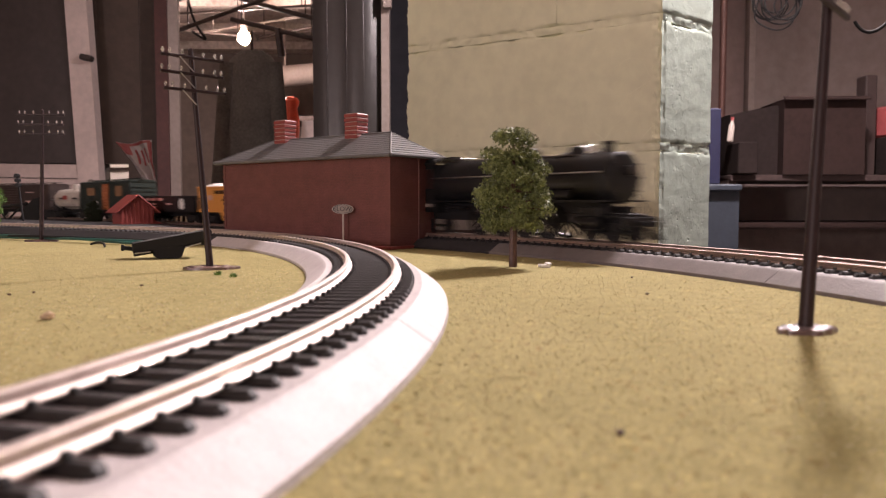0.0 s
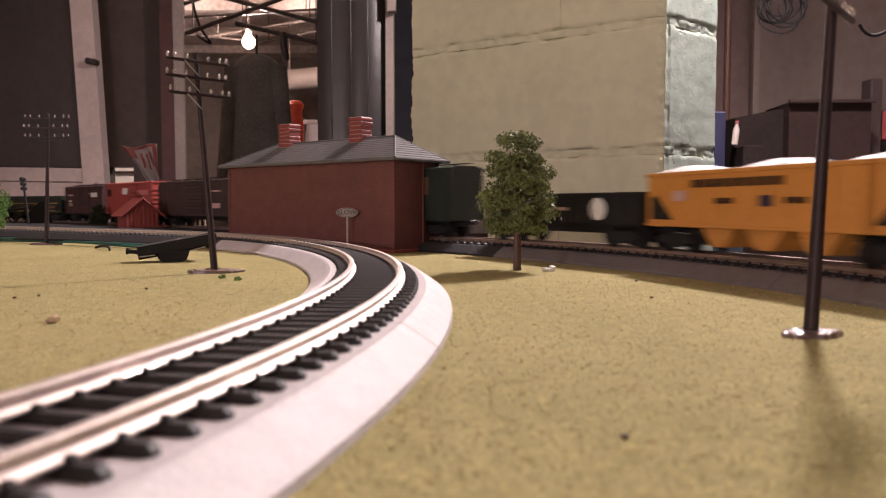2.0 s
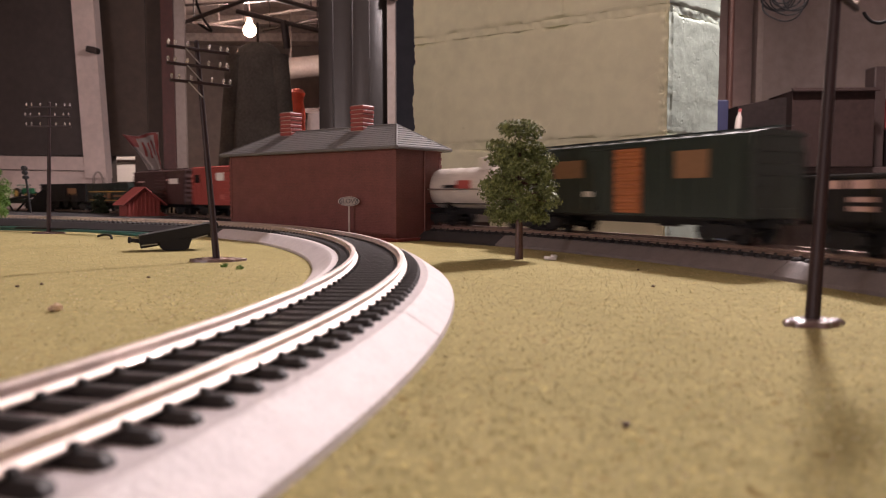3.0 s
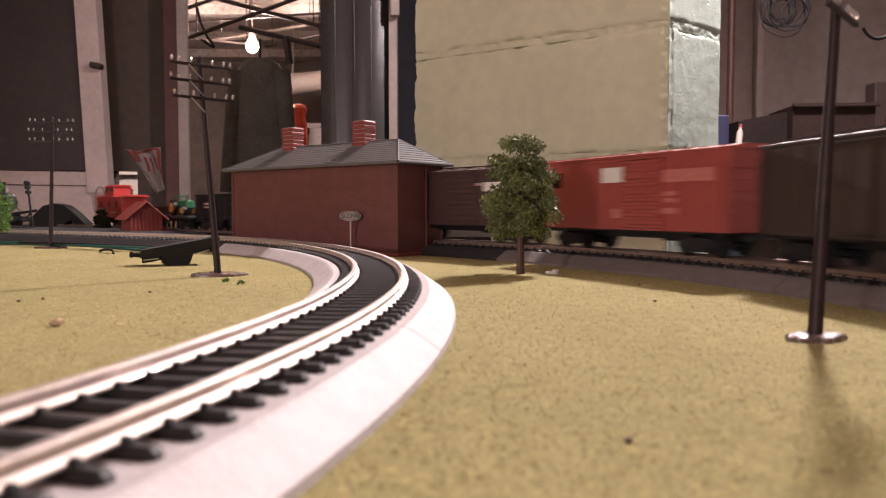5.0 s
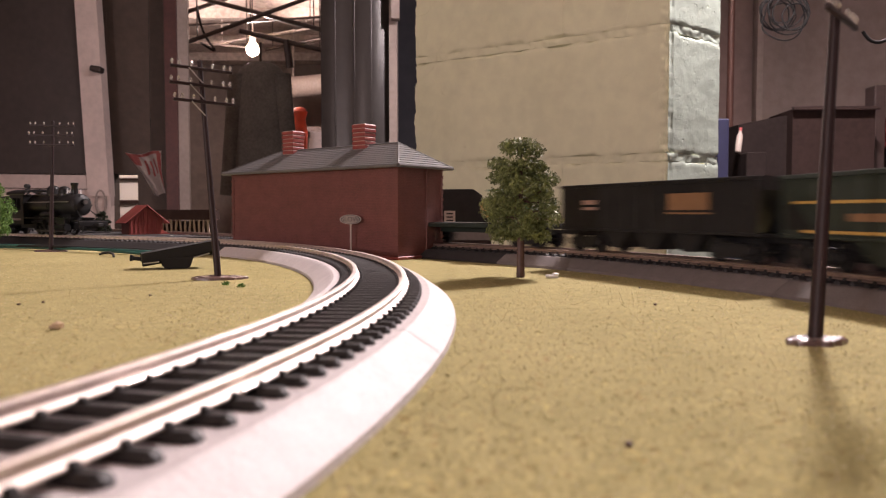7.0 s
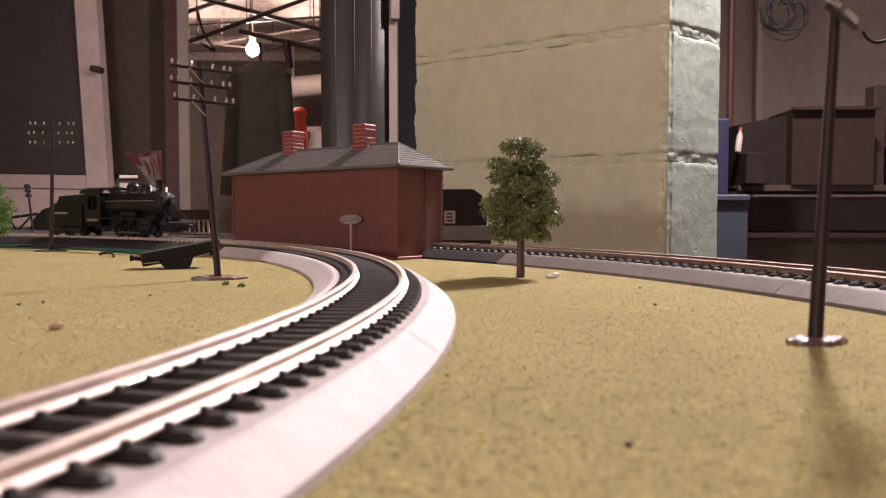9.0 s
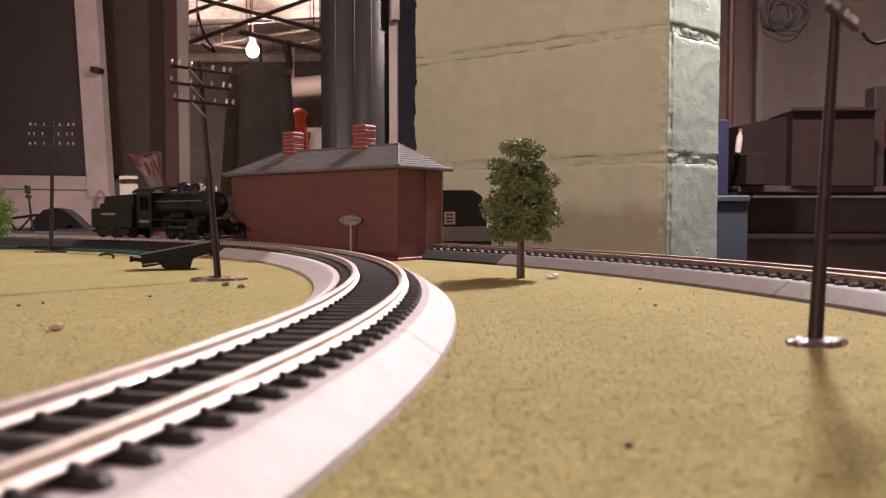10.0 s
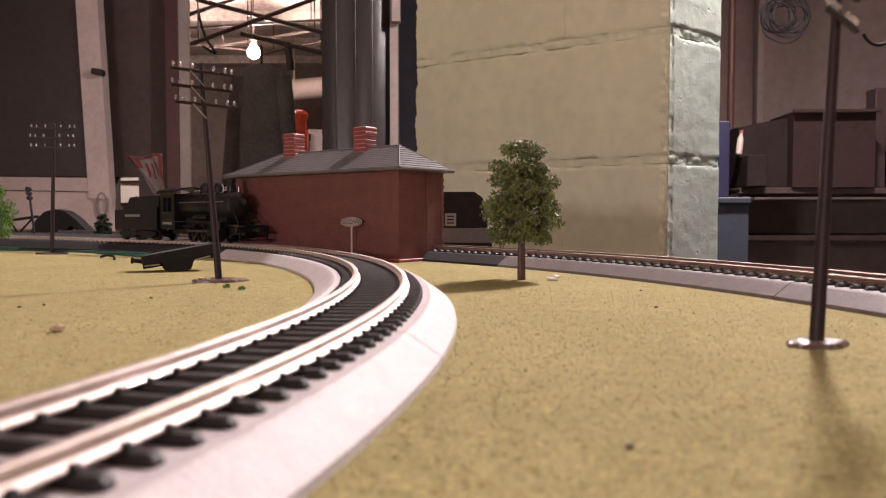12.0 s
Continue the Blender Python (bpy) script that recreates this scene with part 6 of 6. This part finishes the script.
    box(bm, (0.012, 0.026, 0.0012), (x1 - 0.011, 0, 0.0142))
    if pilot:
        for i in range(9):
            y = (i - 4) * 0.0032
            rod(bm, (x1 - 0.003, y, 0.0098), (x1 + 0.006 - abs(y) * 0.25, y * 0.85, 0.0018), 0.0006, n=5)
    else:
        box(bm, (0.0040, 0.0300, 0.0010), (x1 - 0.0010, 0, 0.0030), bevel=0.0002)
        for y in (-0.012, 0.012):
            box(bm, (0.0010, 0.0012, 0.008), (x1 - 0.002, y, 0.0070))
    for y in (-0.0105, 0.0105):
        rod(bm, (x1 - 0.006, y, 0.0150), (front - 0.002, y * 0.55, boiler_z - 0.002), 0.0005, n=6)
    part("pilot", bm, BLACK, e)
    couplers(e, L / 2)
    # drivers
    data = driver_mesh(wheel_r, "driving_wheelset")
    sets = []
    span = (drivers - 1) * wheel_r * 2.12
    mid = (cab1 + front) / 2 - 0.004
    for i in range(drivers):
        ob = new("driving_wheelset", data)
        ob.parent = e
        ob.matrix_basis = pose(mid - span / 2 + i * wheel_r * 2.12, 0, wheel_r)
        sets.append((ob, mid - span / 2 + i * wheel_r * 2.12))
    small = WHEEL
    places = [x1 - 0.014] + ([x1 - 0.032, cab0 + 0.012] if pilot else [])
    if pilot:
        for x in places:
            ob = new("wheelset", small)
            ob.parent, ob.matrix_basis = e, pose(x, 0, 0.0053)
    rods = []
    for s in (-1, 1):
        bm = bmesh.new()
        box(bm, (span + 0.004, 0.0010, 0.0019), (mid, 0, 0), bevel=0.0003)
        for ob, x in sets:
            rod(bm, (x, -0.0008, 0), (x, 0.0008, 0), 0.0015, n=10)
        rods.append((part("side_rod", bm, ROD_STEEL, e, "steel side rod"), s))
    return e, sets, rods


def roll(line, speed_rows, sets, rods, wheel_r, step):
    """Turns the drivers with the way that the engine has gone."""
    times, ways = zip(*speed_rows)
    rows = {ob: [] for ob, _ in sets}
    rod_rows = {ob: [] for ob, _ in rods}
    for t in np.arange(0, 12.0001, step):
        a = float(np.interp(t, times, ways)) / wheel_r
        for ob, x in sets:
            rows[ob].append((t, pose(x, 0, wheel_r, 0, math.degrees(a) % 360, 0)))
        for ob, s in rods:
            b = a if s > 0 else a - math.pi / 2
            rod_rows[ob].append((t, pose(0.5 * wheel_r * math.cos(b), s * 0.0112, wheel_r - 0.5 * wheel_r * math.sin(b))))
    for table in (rows, rod_rows):
        for ob, r in table.items():
            walk(ob, r)


def tender(label, length, high):
    car = thing("tender", label, "tender", group="goods train")
    L, W, lo = length - 0.006, 0.0325, 0.0105
    bm = bmesh.new()
    x0, x1 = -L / 2, L / 2
    prism(bm, [(x0, lo), (x1, lo), (x1, high), (x0 + L * 0.40, high), (x0 + L * 0.36, high - 0.0065), (x0, high - 0.0065)], -W / 2, W / 2, axis="y")
    part("body", bm, BLACK, car)
    bm = bmesh.new()
    bmesh.ops.create_grid(bm, x_segments=20, y_segments=10, size=0.5)
    for v in bm.verts:
        x, y = v.co.x, v.co.y
        v.co = Vector((x0 + L * 0.70 + x * L * 0.54, y * W * 0.86, high - 0.001 + 0.004 * (1 - (2 * y) ** 2) * (1 - (2 * x) ** 4) + 0.0016 * noise.noise(Vector((x * 16, y * 9, 4)))))
    part("coal", bm, MATT_BLACK, car, "black coal load")
    bm = bmesh.new()
    for s in (-1, 1):
        rod(bm, (x0 + 0.002, s * W * 0.47, high - 0.004), (x0 + L * 0.36, s * W * 0.47, high - 0.004), 0.0005, n=6)
    rod(bm, (x0 + L * 0.15, 0, high - 0.007), (x0 + L * 0.15, 0, high - 0.0035), 0.0045, n=14)
    part("deck_fittings", bm, BLACK, car)
    panel(car, "stripe", PLACARD, 0.020, 0.0290, L * 0.20, 0.0034, W / 2)
    panel(car, "stripe", PLACARD, -0.025, 0.0290, L * 0.42, 0.0034, W / 2)
    truck(car, L / 2 - 0.024)
    truck(car, -L / 2 + 0.024)
    couplers(car, L / 2)
    return car


def switcher_tender(parent_label, length):
    car = thing("switcher_tender", parent_label, "tender", group="switcher and tender")
    L, W, lo = length - 0.004, 0.0290, 0.0095
    bm = bmesh.new()
    prism(bm, [(-L / 2, lo), (L / 2, lo), (L / 2, 0.0300), (-L / 2, 0.0270)], -W / 2, W / 2, axis="y")
    part("body", bm, BLACK, car)
    bm = bmesh.new()
    prism(bm, [(-L / 2 + 0.010, 0.0270), (L / 2, 0.0290), (L / 2, 0.0400), (-L / 2 + 0.020, 0.0385), (-L / 2 + 0.016, 0.0320), (-L / 2 + 0.010, 0.0310)], -W * 0.42, W * 0.42, axis="y")
    part("bunker", bm, BLACK, car)
    bm = bmesh.new()
    rod(bm, (-L / 2 + 0.012, 0, 0.0300), (-L / 2 + 0.012, 0, 0.0405), 0.0006, n=6)
    part("rail", bm, BLACK, car)
    panel(car, "print_bar", BACK_PANEL, -0.004, 0.0220, 0.022, 0.0022, W / 2)
    truck(car, L / 2 - 0.018)
    truck(car, -L / 2 + 0.018)
    couplers(car, L / 2)
    return car


# ---- the place is put together ----
ground_sheet()
room()
pier()
loop_track = build_track("loop_track", "model railway track on grey roadbed, inner oval", loop_line, -1.30, 1.082, 0.165, ROADBED, RAIL)
main_track = build_track("main_track", "model railway track on grey roadbed, outer line", main_line, -1.75, 3.19, 0.078, SHADED_ROADBED, OLD_RAIL)
station()
telegraph_pole("brown plastic telegraph pole glued to the grass inside the oval", (-0.1105, 0.376, 0), 0.1055, (-0.0075, 0, 0), 44, 3, 0.0320, (0.025, 0.015), -34, True)
telegraph_pole("far brown plastic telegraph pole glued to the grass", (-0.330, 0.645, 0), 0.1085, (0.0042, 0, 0), 4, 3, 0.0370, (0.025, 0.014), 5)
telegraph_pole("brown plastic telegraph pole glued to the grass near the outer line", (0.0930, 0.1905, 0), 0.1000, (0.0053, 0.003, 0), 50, 3, 0.0290, (0.0145, 0.0090), -40)
tree("green foam model tree with a bare brown trunk", (0.0393, 0.388, 0), 0.0205, 0.0480, 0.0176, 6, 2, LEAF)
tree("bright green foam bush beside the inner oval", (-0.442, 0.745, 0), 0.010, 0.052, 0.0200, 6, 7, LEAF_LIGHT)
slow_sign()
shed()
upset_wagon()
small_layout_things()
far_layout_things()
bag()
sash()
next_room()
metal_locker()
right_shelves()

engine, engine_sets, engine_rods = steam_engine("large black steam engine pulling the goods train", 0.203, 0.0150, 0.0362, 4, 0.0104, 0.028, 0.0550,
                                                ((0.036, 0.0050, 0.0050), (0.075, 0.0050, 0.0055)), 0.0060, 0.015, True, "goods train")
black_tender = tender("black tender with orange stripe behind the engine", 0.167, 0.0475)
orange_hopper = hopper("orange hopper car with heaped pale load", 0.172, ORANGE, (
    *[("print_bar", DARK_BOX, 0.040 - 0.0066 * i, 0.0325, 0.0048, 0.0036) for i in range(9)],
    *[("print_bar", DARK_BOX, 0.024 - 0.0042 * i, 0.0245, 0.0030, 0.0026) for i in range(3)], *[("print_bar", DARK_BOX, -0.018 - 0.0042 * i, 0.0245, 0.0030, 0.0026) for i in range(3)],
    ("emblem", BLUE, -0.006, 0.0243, 0.0070, 0.0046), ("print_bar", FAINT, 0.052, 0.0270, 0.009, 0.0050)), 0.0385, 3, LOAD)
black_gondola = gondola("long black gondola car with pale round emblem", 0.150)
green_boxcar = boxcar("dark green boxcar with orange doors and placards", 0.188, DARK_GREEN, DARK_GREEN, DOOR_ORANGE, (
    ("placard", PLACARD, -0.052, 0.0365, 0.021, 0.0130), ("placard", PLACARD, 0.044, 0.0365, 0.028, 0.0100), ("print_bar", WHITE, 0.025, 0.0225, 0.008, 0.0030)), 0.008, door_w=0.115)
white_tank = tank_car("grey-white tank car with dome and red panel", 0.128)
maroon_boxcar = boxcar("long dark brown boxcar with faint lettering", 0.204, DARK_BROWN, DARK_BROWN, DARK_BROWN, (
    ("print_bar", FAINT, -0.045, 0.0375, 0.020, 0.0016), ("print_bar", FAINT, -0.045, 0.0225, 0.018, 0.0050)), 0.0)
red_boxcar = boxcar("bright red boxcar with pale panel and faded lettering", 0.158, RED, RED, RED, (
    ("pale_panel", WHITE, 0.008, 0.0405, 0.017, 0.0080), ("print_bar", RED_PRINT, -0.036, 0.0385, 0.056, 0.0062), ("print_bar", RED_PRINT, -0.034, 0.0300, 0.013, 0.0020),
    ("print_bar", RED_PRINT, -0.034, 0.0265, 0.013, 0.0020), ("print_bar", RED_PRINT, -0.034, 0.0215, 0.014, 0.0030), ("print_bar", RED_PRINT, 0.004, 0.0200, 0.009, 0.0050),
    ("dark_panel", DARK_BOX, 0.060, 0.0390, 0.011, 0.0085)), 0.016, 0.0520, True, False)
brown_boxcar = boxcar("brown boxcar with white oval panel and roof walk", 0.156, BROWN, BROWN, BROWN, (
    ("print_bar", FAINT, -0.018, 0.0390, 0.020, 0.0018), ("white_panel", WHITE, -0.042, 0.0372, 0.022, 0.0060), ("print_bar", FAINT, 0.047, 0.0375, 0.018, 0.0020),
    ("print_bar", WHITE, 0.049, 0.0290, 0.008, 0.0024), ("print_bar", FAINT, 0.048, 0.0255, 0.009, 0.0020), ("print_bar", FAINT, 0.046, 0.0230, 0.014, 0.0016)), 0.010)
green_hopper = hopper("dark green hopper car with two yellow lines", 0.162, DARK_GREEN, (
    ("line", YELLOW, 0.0, 0.0262, 0.130, 0.0011), ("line", YELLOW, 0.0, 0.0150, 0.120, 0.0011), ("print_bar", PLACARD, -0.041, 0.0205, 0.034, 0.0028),
    ("print_bar", PLACARD, 0.019, 0.0205, 0.030, 0.0028), ("emblem", PLACARD, -0.009, 0.0208, 0.012, 0.0070)), 0.0372, 2)
black_hopper = hopper("black hopper car with orange-brown placards", 0.160, MATT_BLACK, (
    ("placard", PLACARD, -0.032, 0.0275, 0.027, 0.0080), ("line", PLACARD, -0.032, 0.0220, 0.030, 0.0008), ("print_bar", FAINT, 0.045, 0.0280, 0.012, 0.0024), ("print_bar", FAINT, 0.045, 0.0245, 0.012, 0.0016)), 0.0380, 3)
tractor_flat = flat_car("dark green flat car carrying a toy tractor", 0.160)
green_tractor = tractor("toy green tractor with yellow wheels on the flat car")
red_caboose = caboose("bright red caboose with cupola at the train's end", 0.124)

yard_engine, yard_sets, yard_rods = steam_engine("small black yard engine with round domes", 0.128, 0.0110, 0.0300, 3, 0.0074, 0.026, 0.0465,
                                                 ((0.030, 0.0056, 0.0080), (0.050, 0.0062, 0.0092)), 0.0110, 0.022, False, "switcher and tender")
yard_tender = switcher_tender("black tender with stepped coal bunker", 0.066)

flock()
add_ties(loop_track, loop_line, -1.05, 1.08)
add_ties(main_track, main_line, -1.40, 0.50)

# middles of the cars along the line at the start
TRAIN = [(engine, 0.1415), (black_tender, -0.0455), (orange_hopper, -0.2125), (black_gondola, -0.366), (green_boxcar, -0.558), (white_tank, -0.694),
         (maroon_boxcar, -0.862), (red_boxcar, -1.048), (brown_boxcar, -1.209), (green_hopper, -1.373), (black_hopper, -1.537), (tractor_flat, -1.704), (red_caboose, -1.865)]
YARD = [(0.0, -0.66), (5.0, -0.297), (6.0, -0.224), (7.0, -0.160), (8.8, -0.042), (9.5, 0.010), (10.0, 0.050), (10.3, 0.076), (10.45, 0.083), (10.6, 0.085), (12.0, 0.085)]


def gone(t):
    """The way that the goods train has gone at t: quick at first, even, then a little faster, and to a stop once it is round the bend."""
    late = min(max(0.0, t - 10.0), 1.6)
    t = min(t, 10.0)
    early = 0.028 * max(0.0, 1.5 - t) ** 2
    return 0.246 * t - early + 0.0060 * max(0.0, t - 5.5) ** 2 + 0.0145 * max(0.0, t - 7.2) ** 2 + 0.384 * late - 0.120 * late ** 2


def motions():
    """The goods train runs through; the yard engine follows and stops."""
    steps = [i * 0.1 for i in range(121)]
    for car, s in TRAIN:
        walk(car, [(t, on_track(main_line, s + gone(t))) for t in steps])
    walk(green_tractor, [(t, on_track(main_line, TRAIN[11][1] + 0.030 + gone(t), RAIL_TOP + 0.0154)) for t in steps])
    times, places = zip(*YARD)
    for ob, ds in ((yard_engine, 0.022), (yard_tender, -0.077)):
        walk(ob, [(t, on_track(loop_line, float(np.interp(t, times, places)) + ds)) for t in steps])
    roll(main_line, [(t, gone(t)) for t in steps], engine_sets, engine_rods, 0.0104, 1 / 30)
    roll(loop_line, YARD, yard_sets, yard_rods, 0.0074, 0.1)


motions()
